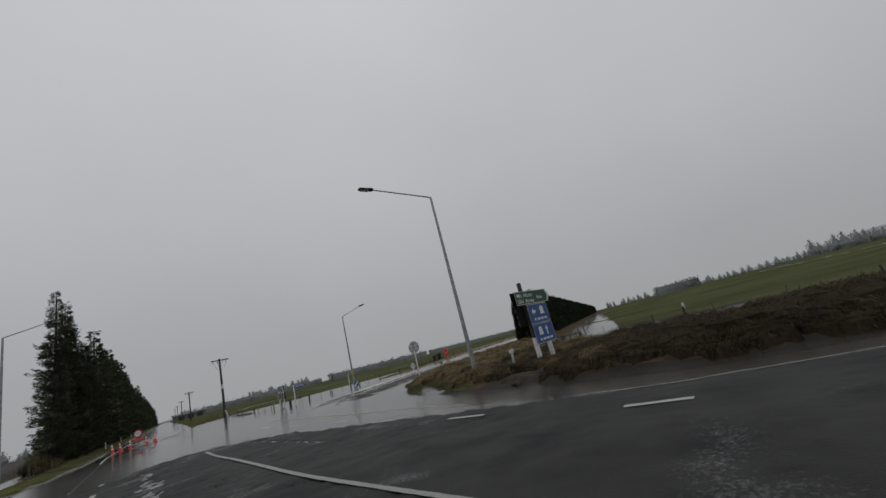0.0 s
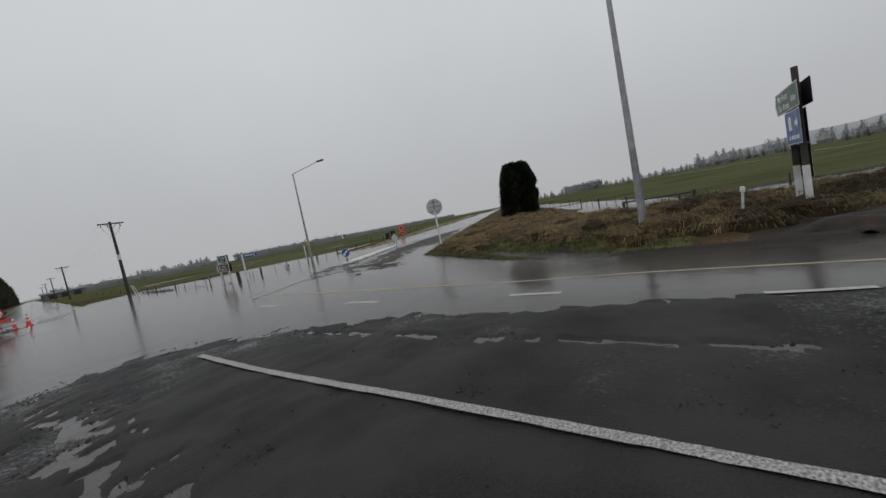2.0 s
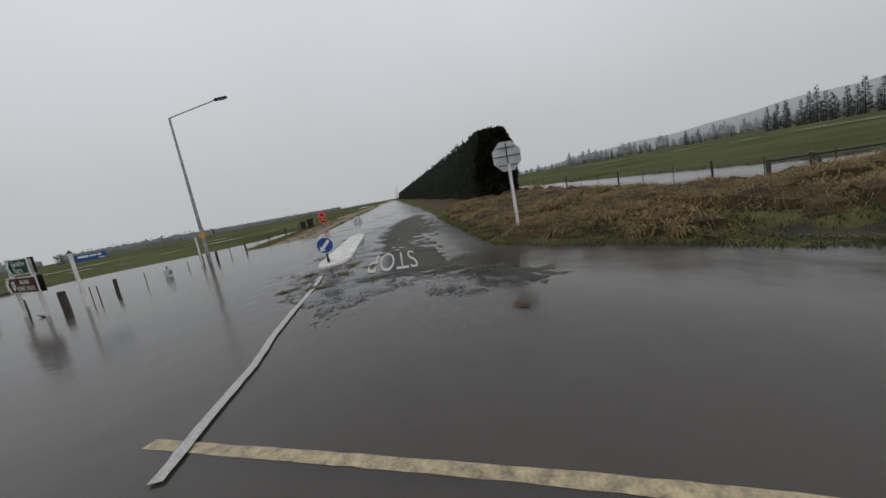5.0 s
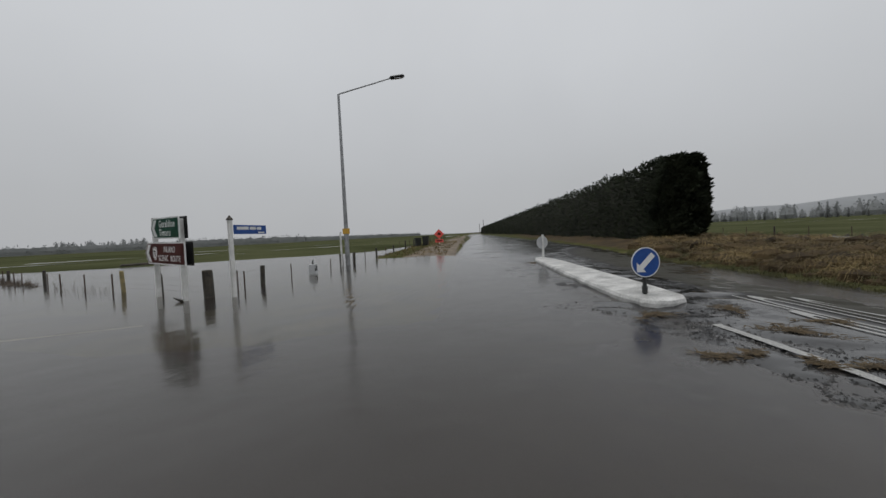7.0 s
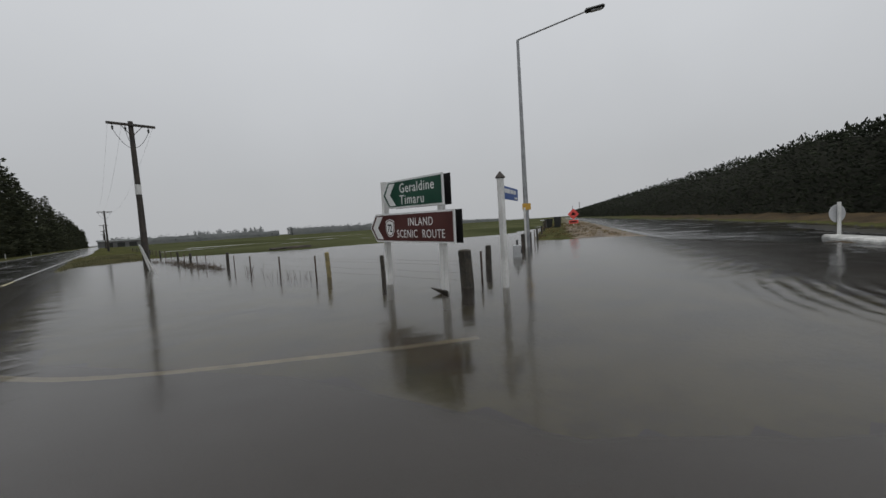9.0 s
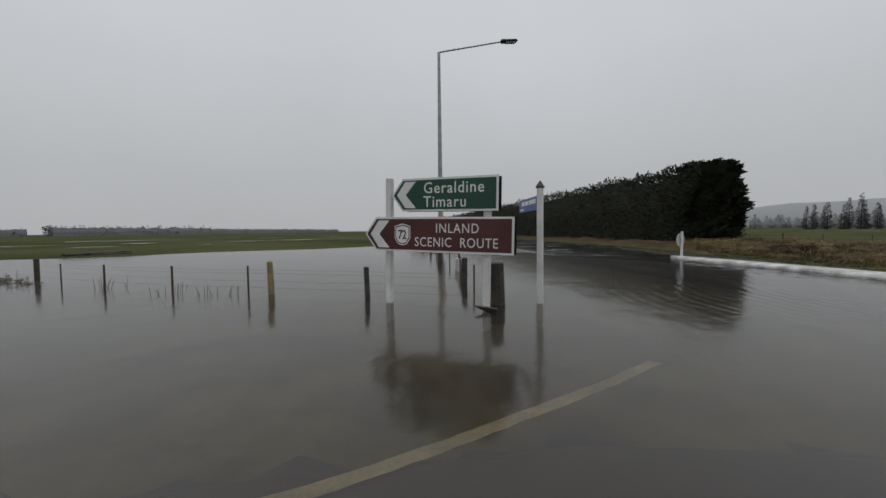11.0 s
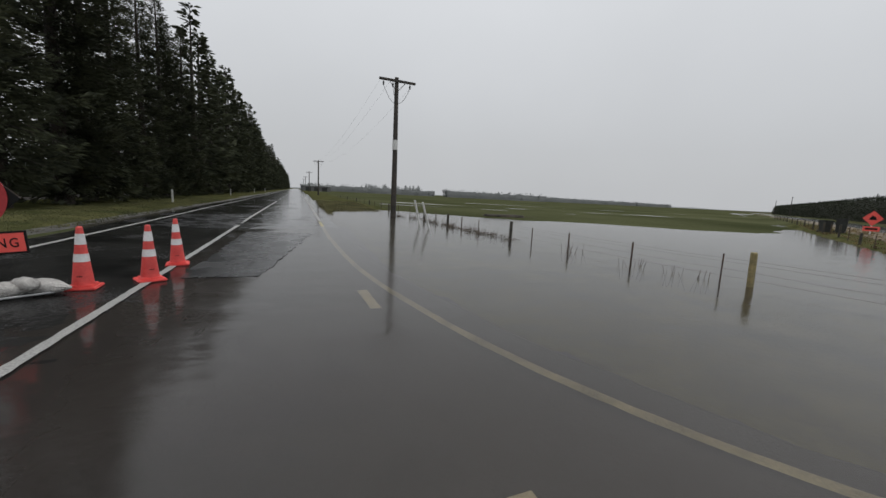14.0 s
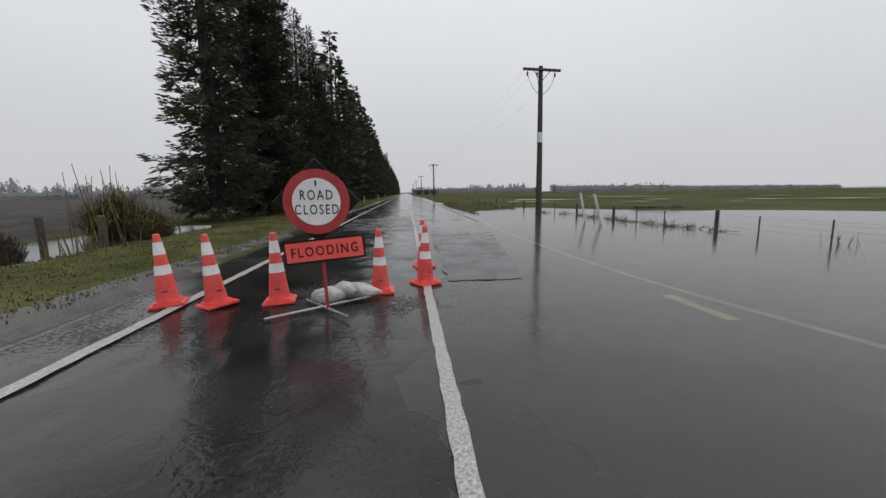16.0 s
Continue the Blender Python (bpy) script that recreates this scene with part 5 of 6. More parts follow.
def ski_sign():
    """A tall sign: green arrow panels over blue tourist panels, back to back on two posts."""
    ob = thing("direction_sign", pose(13.53, 8.49, 0), "green ski area sign above blue tourist panels on white posts", "road sign")
    for x, y, top in ((0.0, 0.0, 3.6), (0.97, 0.17, 2.7)):
        sign_post(ob, x, y, -0.3, top, M_POLE, 0.13, "black and white timber post")
        bm = bmesh.new()
        box(bm, (x, y, 0.66), (0.142, 0.142, 1.34), 0.004)
        part("paint_band", bm, M_WHITE, ob, "flaking white paint on the post foot")
    l, h, t = 2.6, 0.55, 0.22
    c10, s10 = math.cos(radians(10.5)), math.sin(radians(10.5))
    north = pose(1.92 * c10 - 0.1 * s10, 1.92 * s10 + 0.1 * c10, 0, 0, 0, 190.5)
    for base, tip in ((pose(-0.68 * c10 + 0.1 * s10, -0.68 * s10 - 0.1 * c10, 0, 0, 0, 10.5), 1), (north, 0)):
        # local x runs along the panel, -y faces out; the arrow end lies at l or at 0
        turn = (lambda q: q) if tip else (lambda q: l - q)
        outline = [(turn(q), z) for q, z in ((l, h / 2), (l - t, 0), (0, 0), (0, h), (l - t, h))]
        inner = [(turn(q), z) for q, z in ((l - 0.03, h / 2), (l - t - 0.006, 0.022), (0.022, 0.022), (0.022, h - 0.022), (l - t - 0.006, h - 0.022))]
        p = part("panel", plate(bmesh.new(), outline, -0.010, 0.012), M_BLACK, ob, "green arrow panel with a black back")
        p.matrix_basis = base @ pose(0, 0, 2.68)
        part("rim", plate(bmesh.new(), outline, -0.0135, -0.0102), M_SIGNW, p)
        part("face", plate(bmesh.new(), inner, -0.0165, -0.0137), M_GREEN, p)
        ch = [(turn(q), z) for q, z in ((l - 0.06, h / 2), (l - 0.2, 0.05), (l - 0.3, 0.05), (l - 0.16, h / 2), (l - 0.3, h - 0.05), (l - 0.2, h - 0.05))]
        part("chevron", plate(bmesh.new(), ch, -0.019, -0.015), M_SIGNW, p)
        x0 = 0.12 if tip else 0.46
        letters("lettering", "Mt Hutt", 0.23, pose(x0, -0.018, 0.30), M_SIGNW, p, 1.2, "LEFT", 1.25)
        letters("lettering", "Ski Area", 0.23, pose(x0, -0.018, 0.07), M_SIGNW, p, 1.2, "LEFT", 1.25)
        letters("lettering", "16 km", 0.19, pose(x0 + 1.42, -0.018, 0.17), M_SIGNW, p, 0.95)
        for k, z in enumerate((1.86, 1.04) if tip else (1.86,)):
            w, hh = 1.5, 0.79
            c = 1.38 if tip else l - 0.83
            bm = bmesh.new()
            box(bm, (c, 0, hh / 2), (w, 0.02, hh), 0.004)
            q = part("blue_panel", bm, M_BLACK, ob, "faded blue tourist symbol panel with a black back")
            q.matrix_basis = base @ pose(0, 0, z)
            part("rim", plate(bmesh.new(), [(c - w / 2, 0.0), (c + w / 2, 0.0), (c + w / 2, hh), (c - w / 2, hh)], -0.0125, -0.0102), M_SIGNW, q)
            part("face", plate(bmesh.new(), [(c - w / 2 + 0.018, 0.018), (c + w / 2 - 0.018, 0.018), (c + w / 2 - 0.018, hh - 0.018), (c - w / 2 + 0.018, hh - 0.018)], -0.0152, -0.0127), M_BLUEL, q)
            bm = bmesh.new()
            a = c - 0.52 if tip and not k else c + 0.52
            d = 1 if tip and not k else -1
            if k:
                plate(bm, [(c + 0.22, 0.68), (c + 0.10, 0.52), (c + 0.18, 0.52), (c + 0.18, 0.3), (c + 0.26, 0.3), (c + 0.26, 0.52), (c + 0.34, 0.52)], -0.018, -0.014)
            else:
                plate(bm, [(a, 0.48), (a + d * 0.14, 0.62), (a + d * 0.14, 0.53), (a + d * 0.3, 0.53), (a + d * 0.3, 0.43), (a + d * 0.14, 0.43), (a + d * 0.14, 0.34)], -0.018, -0.014)
            part("arrow", bm, M_SIGNW, q, "white arrow")
            bm = bmesh.new()
            g = c - 0.26 if k or not tip else c + 0.26
            plate(bm, disc(0.14, 20, g, 0.54), -0.018, -0.014)
            plate(bm, [(g - 0.17, 0.34), (g + 0.17, 0.34), (g + 0.12, 0.46), (g - 0.12, 0.46)], -0.019, -0.0145)
            part("symbol", bm, M_SIGNW, q, "white tourist symbol")
            bm = bmesh.new()
            for i, wdt in enumerate((0.12, 0.22, 0.17, 0.2)):
                box(bm, (c - 0.4 + i * 0.27, -0.016, 0.16), (wdt, 0.004, 0.09))
            part("lettering", bm, M_SIGNW, q)
    return ob


ski_sign()


def street_name():
    ob = thing("street_name_sign", pose(10.93, 37.25, 0), "white square post with a blue street name blade in flood water", "street sign")
    sign_post(ob, 0, 0, -0.5, 1.87, M_WHITE, 0.092)
    bm = bmesh.new()
    g = bmesh.ops.create_cone(bm, cap_ends=True, segments=4, radius1=0.09, radius2=0.01, depth=0.10)["verts"]
    bmesh.ops.transform(bm, matrix=pose(0, 0, 1.93, 0, 0, 45), verts=g)
    box(bm, (0, 0, 1.875), (0.115, 0.115, 0.02))
    part("cap", bm, M_POLE, ob, "dark pointed post cap")
    bm = bmesh.new()
    box(bm, (0.75, 0, 1.64), (1.25, 0.025, 0.23), 0.003)
    b = part("blade", bm, M_BLUE, ob, "blue street name blade")
    b.matrix_basis = pose(0, 0, 0, 0, 0, 27)
    for sgn in (-1, 1):
        bm = bmesh.new()
        for x0, w in ((0.22, 0.43), (0.70, 0.24), (0.98, 0.18)):
            box(bm, (x0 + w / 2, sgn * 0.0145, 1.675), (w, 0.004, 0.075))
        box(bm, (1.15, sgn * 0.0145, 1.565), (0.26, 0.004, 0.035))
        part("lettering", bm, M_SIGNW, b)
    return ob


street_name()


def stop_sign():
    ob = thing("stop_sign", pose(16.6, 23.55, 0.17, 0, 0, -56), "octagonal stop sign seen from its grey metal back", "road sign")
    bm = bmesh.new()
    tube(bm, (0, 0, -0.3), (0, 0, 2.1), 0.05, 0.05, 12)
    part("post", bm, M_WHITE, ob, "white round post", True)
    bm = plate(bmesh.new(), disc(0.475, 8, 0, 2.32, math.pi / 8), 0.06, 0.068)
    plate_ob = part("plate", bm, M_BACK, ob, "bare metal back of the octagon")
    part("face", plate(bmesh.new(), disc(0.455, 8, 0, 2.32, math.pi / 8), 0.069, 0.073), M_RED, plate_ob, "red stop face")
    for z, w in ((2.06, 0.58), (2.33, 0.84), (2.58, 0.58)):
        bm = bmesh.new()
        box(bm, (0, 0.045, z), (w, 0.025, 0.022), 0.003)
        part("rail", bm, M_POLE, ob)
    bm = bmesh.new()
    box(bm, (0, 0.03, 2.34), (0.026, 0.03, 0.78), 0.004)
    part("bracket", bm, M_POLE, ob)
    return ob


stop_sign()


def keep_left(x, y, z, turn, r=0.255, top=0.5):
    ob = thing("keep_left_sign", pose(x, y, z, 0, 0, turn), "round blue sign with a white diagonal arrow on the island", "road sign")
    bm = bmesh.new()
    tube(bm, (0, 0, -0.05), (0, 0, top), 0.035, 0.03, 10)
    part("post", bm, M_PLASTIC, ob, "short black post")
    bm = bmesh.new()
    for k in range(4):
        tube(bm, (0, 0, 0.03 + 0.03 * k), (0, 0, 0.05 + 0.03 * k), 0.05, 0.045, 10)
    part("spring", bm, M_PLASTIC, ob)
    p = part("plate", plate(bmesh.new(), disc(r, 48, 0, top + 0.05), -0.045, -0.035), M_SIGNW, ob)
    part("face", plate(bmesh.new(), disc(r - 0.017, 48, 0, top + 0.05), -0.049, -0.044), M_BLUE, p, "blue disc")
    bm = plate(bmesh.new(), [(-0.16, -0.0), (-0.16, -0.16), (0.0, -0.16), (-0.048, -0.112), (0.16, 0.096), (0.096, 0.16), (-0.112, -0.048)], -0.053, -0.048)
    bmesh.ops.transform(bm, matrix=pose(0, 0, top + 0.05), verts=bm.verts)
    part("arrow", bm, M_SIGNW, p, "white arrow pointing down left")
    return ob


keep_left(13.73, 28.74, 0.115, -48, 0.25, 0.49)


def island():
    """A low painted kerb island with rounded ends."""
    outline = [(28.3, 14.05), (28.45, 13.77), (28.8, 13.6), (30.5, 13.57), (36.9, 13.67), (38.4, 13.83), (39.0, 14.03), (39.1, 14.15), (38.9, 14.31), (37.8, 14.49), (31.4, 14.57), (29.1, 14.55), (28.5, 14.43), (28.32, 14.25)]
    ob = thing("traffic_island", Matrix(), "low white painted concrete traffic island with rounded ends", "traffic island")
    grow = lambda k, z: [(*side(33 + (s - 33) * (1 - 0.01 * k), 14.03 + (n - 14.03) * (1 - 0.2 * k)), z) for s, n in outline]
    c = len(outline)
    rings = [grow(0, -0.15), grow(0, 0.06), grow(0.35, 0.108), grow(1.3, 0.115)]
    mesh_part("kerb", [p for q in rings for p in q], [(a * c + i, a * c + (i + 1) % c, (a + 1) * c + (i + 1) % c, (a + 1) * c + i) for a in range(3) for i in range(c)], M_CONC, ob, "chipped white painted kerb")
    mesh_part("top", grow(1.3, 0.113) + grow(2.0, 0.12), [tuple(range(c, 2 * c))] + [(i, (i + 1) % c, c + (i + 1) % c, c + i) for i in range(c)], M_CONC, ob, "stained concrete top")
    return ob


island()


def island_post():
    x, y = side(38.7, 14.0)
    ob = thing("keep_left_sign", pose(x, y, 0.115, 0, 0, 143), "round sign turned away on a white post at the island's end", "road sign")
    bm = bmesh.new()
    tube(bm, (0, 0, 0), (0, 0, 0.95), 0.045, 0.045, 10)
    part("post", bm, M_WHITE, ob, "white post", True)
    part("plate", plate(bmesh.new(), disc(0.26, 40, 0, 0.62), -0.06, -0.05), M_BACK, ob, "grey back of the disc")
    return ob


island_post()


def works_sign(x, y):
    ob = thing("roadworks_sign", pose(x, y, -0.08, 0, 0, -52), "orange diamond roadworks sign above a small orange plate", "road sign")
    bm = bmesh.new()
    tube(bm, (0, 0, -0.1), (0, 0, 1.2), 0.04, 0.04, 8)
    part("post", bm, M_WHITE, ob)
    d = part("diamond", plate(bmesh.new(), [(-0.52, 1.4), (0, 0.88), (0.52, 1.4), (0, 1.92)], -0.06, -0.045), M_FLUO, ob, "orange diamond board")
    part("symbol", plate(bmesh.new(), [(-0.2, 1.3), (0.2, 1.3), (0.12, 1.5), (-0.05, 1.6), (-0.14, 1.45)], -0.065, -0.059), M_BLACK, d)
    p = part("plate", plate(bmesh.new(), [(-0.42, 0.52), (0.42, 0.52), (0.42, 0.84), (-0.42, 0.84)], -0.06, -0.045), M_FLUO, ob, "orange supplementary plate")
    bm = bmesh.new()
    box(bm, (0, -0.063, 0.68), (0.6, 0.006, 0.12))
    part("lettering", bm, M_BLACK, p)
    return ob


works_sign(39.0, 52.6)


def wheelie_bin(x, y, turn, h=1.05):
    ob = thing("wheelie_bin", pose(x, y, 0.12, 0, 0, turn), "dark green wheelie bin at the driveway", "bin", "bins at the driveway")
    bm = bmesh.new()
    box(bm, (0, 0, h * 0.48), (0.55, 0.6, h * 0.9), 0.03)
    for v in bm.verts:
        k = 0.82 + 0.18 * v.co.z / h
        v.co.x *= k; v.co.y *= k
    part("body", bm, M_PLASTIC, ob)
    bm = bmesh.new()
    box(bm, (0, 0, h * 0.96), (0.6, 0.68, 0.07), 0.02)
    part("lid", bm, M_PLASTIC, ob)
    for s in (-0.24, 0.24):
        bm = bmesh.new()
        tube(bm, (s - 0.03, 0.27, 0.09), (s + 0.03, 0.27, 0.09), 0.1, 0.1, 12)
        part("wheel", bm, M_PLASTIC, ob)
    return ob


wheelie_bin(38.2, 53.8, 20)
wheelie_bin(37.6, 54.4, 60, 0.9)


def soil_mound(x, y, turn, lx, ly, h, label):
    """A slumped heap of dark wet soil and seal at the water's edge."""
    verts, faces, k = [], [], 26
    for i in range(k + 1):
        for j in range(k + 1):
            u, v = 2 * i / k - 1, 2 * j / k - 1
            d = max(0.0, 1 - u * u - v * v + 0.5 * float(rough_noise(i + 3, j, 4.0)))
            verts.append((u * lx, v * ly, -0.42 + min(1.0, d * 6) * 0.22 + h * math.sqrt(d) + 0.05 * float(rough_noise(i, j, 2.2)) * min(1, d * 2)))
    for i in range(k):
        for j in range(k):
            q = i * (k + 1) + j
            faces.append((q, q + k + 1, q + k + 2, q + 1))
    ob = mesh_part("soil_mound", verts, faces, M_SOIL, smooth=True)
    ob.matrix_basis = pose(x, y, 0.08, 0, 0, turn)
    return tagged(ob, label, "soil heap")


soil_mound(11.75, 7.9, -76, 1.25, 0.6, 0.42, "dark slumped mound of wet soil at the sign's foot")


def flooded_ruts(points, width, label):
    """A long strip of standing water in a field."""
    pts = spline(points, 12)
    verts, faces = [], []
    for i, p in enumerate(pts):
        q = pts[min(i + 1, len(pts) - 1)]; o = pts[max(i - 1, 0)]
        t = Vector((q[0] - o[0], q[1] - o[1], 0)).normalized()
        nrm = Vector((-t.y, t.x, 0))
        for k in (-0.5, 0.5):
            c = Vector((*p, 0)) + nrm * (k * width * max(0.02, 0.35 + 2.4 * float(rough_noise(i, k + 3, 2.6))))
            verts.append((c.x, c.y, 0.45 if c.x > 70 or c.y < 0 else 0.31))
    faces = [(2 * i, 2 * i + 1, 2 * i + 3, 2 * i + 2) for i in range(len(pts) - 1)]
    return tagged(mesh_part("field_water", verts, faces, M_WATER), label, "water", kind="structure")


flooded_ruts([(170, 40), (128, 22), (100, 9), (84, 1), (60, -16), (30, -50)], 1.6, "long strip of flood water lying in a farm track")
flooded_ruts([(172, 46), (132, 28), (104, 15), (88, 7), (64, -9), (36, -42)], 1.2, "narrow strip of flood water beside a farm track")


flooded_ruts([(12, 82), (22, 78), (33, 72), (46, 68)], 2.6, "shallow sheet of flood water in the green field")
flooded_ruts([(28, 98), (44, 90), (62, 85)], 2.4, "shallow sheet of flood water in the green field")
flooded_ruts([(9, 74), (16, 71), (25, 66)], 1.2, "narrow strip of flood water in the green field")


def flax_bush(x, y, r, h, seed, label, n=420, material=None):
    """A rounded bush of long strap leaves that arch outward."""
    rng = random.Random(seed)
    verts, faces = [], []
    for _ in range(n):
        az, out = rng.uniform(0, 6.283), r * rng.random() ** 0.6
        c, s = math.cos(az), math.sin(az)
        top = h * rng.uniform(0.35, 1.15) * (1 - 0.45 * (out / r) ** 2)
        w = rng.uniform(0.005, 0.013)
        px, py = c * out * 0.35, s * out * 0.35
        i = len(verts)
        verts += [(px - s * w, py + c * w, -0.2), (px + s * w, py - c * w, -0.2), (c * out * 0.75 + s * w, s * out * 0.75 - c * w, top * 0.85), (c * out * 0.75 - s * w, s * out * 0.75 + c * w, top * 0.85),
                  (c * out * 1.15, s * out * 1.15, top * rng.uniform(0.6, 1.0))]
        faces += [(i, i + 1, i + 2, i + 3), (i + 3, i + 2, i + 4)]
    ob = mesh_part("flax_bush", verts, faces, material or M_WEED)
    ob.matrix_basis = pose(x, y, 0.05)
    return tagged(ob, label, "bush", "bushes beside the ploughed field")


flax_bush(-9.0, 51.5, 1.5, 1.35, 301, "brown green flax bush beside an old fence post", 1500, M_DRYLEAF)
flax_bush(-7.4, 50.7, 0.8, 0.8, 302, "low brown flax bush beside the wet ditch", 800, M_DRYLEAF)
flax_bush(-7.6, 46.7, 0.45, 0.55, 303, "small dark weed bush standing in the ditch", 300)


# ---- fences ----
def fence(label, posts, wire_z, wire_pts, name="fence"):
    """posts: (x, y, height, radius, kind); wires run along wire_pts."""
    ob = thing(name, Matrix(), label, "fence")
    for x, y, h, r, kind in posts:
        bm = bmesh.new()
        tilt = Vector((random.uniform(-0.04, 0.04), random.uniform(-0.04, 0.04), 0))
        if kind == "iron":
            box(bm, (0, 0, (h - 0.5) / 2), (0.032, 0.028, h + 0.5))
            p = part("post", bm, M_IRON, ob, "thin iron standard")
        else:
            tube(bm, (0, 0, -0.5), Vector((0, 0, h)) + tilt, r, r * 0.94, 10)
            tube(bm, Vector((0, 0, h)) + tilt, Vector((0, 0, h + 0.02)) + tilt, r * 0.94, r * 0.7, 10)
            p = part("post", bm, M_POSTY if kind == "yellow" else M_POST, ob, "round timber post with yellow lichen" if kind == "yellow" else "")
        p.matrix_basis = pose(x, y, float(min(0.0, 0.0)), 0, 0, random.uniform(0, 90))
    for z in wire_z:
        bm = bmesh.new()
        for (x0, y0), (x1, y1) in zip(wire_pts, wire_pts[1:]):
            sag = random.uniform(0.0, 0.03)
            bent(bm, [(x0, y0, z), ((x0 + x1) / 2, (y0 + y1) / 2, z - sag), (x1, y1, z)], 0.0018, 0.0018, 4)
        part("wire", bm, M_IRON, ob)
    return ob


posts = [(10.62, 37.85, 0.66, 0.125, "wood"), (10.33, 40.2, 0.54, 0.05, "wood"), (9.97, 42.2, 0.62, 0.06, "yellow"), (9.8, 42.65, 0.55, 0.02, "iron"), (9.5, 44.55, 0.52, 0.016, "iron"), (9.2, 46.5, 0.52, 0.016, "iron"), (9.1, 48.2, 0.5, 0.015, "iron"),
         (9.2, 49.75, 0.57, 0.06, "wood"), (8.75, 51.5, 0.5, 0.015, "iron"), (8.65, 53.0, 0.5, 0.015, "iron"), (8.6, 54.6, 0.52, 0.06, "wood"), (8.55, 56.2, 0.5, 0.015, "iron")]
posts += [(8.5 - 0.01 * (y - 58), y, 0.55, 0.055 if k % 3 == 0 else 0.015, "wood" if k % 3 == 0 else "iron") for k, y in enumerate(range(58, 112, 3))]
fence("flooded wire fence with timber posts and iron standards", posts, (0.12, 0.26, 0.40, 0.47), [(10.62, 37.85), (10.33, 40.2), (9.97, 42.2), (9.5, 44.55), (9.2, 49.75), (8.6, 54.6), (8.5, 58), (7.97, 111)])
posts = [(11.55, 38.4, 0.56, 0.02, "iron"), (11.9, 38.75, 0.5, 0.02, "iron"), (12.7, 39.29, 0.56, 0.075, "wood"), (14.1, 39.95, 0.5, 0.02, "iron"), (16.9, 41.5, 0.45, 0.015, "iron"), (18.3, 42.5, 0.55, 0.09, "wood"), (19.6, 43.2, 0.55, 0.075, "wood")]
posts += [(*side(43.5 + 2.6 * k, 22.9 - 0.025 * k), 0.6 + (0.25 if k > 3 else 0), 0.06 if k % 2 else 0.03, "wood" if k % 2 else "iron") for k in range(26)]
fence("wire fence with timber posts along the side road", posts, (0.15, 0.32, 0.48), [(10.62, 37.85), (12.7, 39.29), (18.3, 42.5), (19.6, 43.2), side(54, 22.8), side(108, 22.3)])
posts = []
for k in range(34):
    s_ = 20 + 2.6 * k
    x, y = side(s_ + 6, -3.2)
    posts.append((x, y, 0.75, 0.055 if k % 3 == 0 else 0.02, "wood" if k % 3 == 0 else "iron"))
fence("low wire fence behind the grassy bank", posts, (0.3, 0.5, 0.65), [side(26, -3.2), side(60, -3.2), side(112, -3.2)])
posts = [(24.5 - 0.1 * y, y, 0.7, 0.05 if k % 3 == 0 else 0.02, "wood" if k % 3 == 0 else "iron") for k, y in enumerate(range(-45, 13, 3))]
fence("low wire fence beside the wet pasture", posts, (0.3, 0.5, 0.65), [(29, -45), (23.3, 12)])
posts = [(-8.6, 48.6, 0.75, 0.08, "wood"), (-7.2, 48.5, 0.75, 0.085, "wood"), (-7.8, 52.6, 0.5, 0.03, "iron"), (-10.8, 48.0, 0.7, 0.06, "wood"), (-14, 47, 0.7, 0.06, "wood"), (-20, 45, 0.7, 0.06, "wood")]
fence("old fence posts beside a ploughed field", posts, (0.35, 0.6), [(-20, 45), (-8.6, 48.6), (-7.2, 48.5), (-7.8, 52.6)])


def gate(a, b):
    """A low timber barrier: two posts and a long rail."""
    a, b = Vector((*a, 0)), Vector((*b, 0))
    ob = thing("rail_gate", Matrix(), "long timber rail gate behind the bank", "gate")
    for p, h in ((a, 0.72), (b, 0.86), (a.lerp(b, 0.28), 0.76)):
        bm = bmesh.new()
        tube(bm, p + Vector((0, 0, -0.2)), p + Vector((0, 0, h)), 0.085, 0.08, 10)
        part("post", bm, M_POST, ob)
    bm = bmesh.new()
    tube(bm, a + Vector((0, 0, 0.66)), b + Vector((0, 0, 0.78)), 0.045, 0.04, 8)
    part("rail", bm, M_POST, ob)
    bm = bmesh.new()
    p = a.lerp(b, 0.32)
    plate(bm, disc(0.14, 16, 0, 0.5), -0.03, 0.03)
    bmesh.ops.transform(bm, matrix=Matrix.Translation(p), verts=bm.verts)
    part("reel", bm, M_PLASTIC, ob, "dark round reel on the post")
    return ob


gate((23.3, 15.8), (21.1, 12.1))


def marker(x, y, h, label, turn=0, tilt=4, cap=False, z=0.0):
    ob = thing("marker_post", pose(x, y, z, tilt, 0, turn), label, "marker post", "marker posts")
    bm = bmesh.new()
    box(bm, (0, 0, h / 2 - 0.15), (0.1, 0.05, h + 0.3), 0.006)
    part("post", bm, M_WHITE, ob)
    if cap:
        bm = bmesh.new()
        box(bm, (0, 0, h - 0.06), (0.26, 0.09, 0.13), 0.008)
        part("head", bm, M_WHITE, ob, "broken white head")
    return ob


marker(13.22, 9.76, 0.98, "chipped white timber marker post on the bank", 10, 5, True, 0.1)
marker(14.98, 12.55, 0.42, "short white marker post beside the street lamp", 20, -5, False, 0.17)
marker(18.1, 42.25, 1.6, "tall white post beside the street lamp", 30, 0)
marker(7.0, 53.8, 1.15, "leaning white stake in the flood", -80, 14)
marker(7.05, 52.6, 1.12, "leaning white stake in the flood", -80, 18)
for y in (66, 90, 120, 150):
    marker(-5.4 - 0.02 * (y - 66), y, 0.8, "white roadside marker post on the verge", 0, 2, False, 0.1)


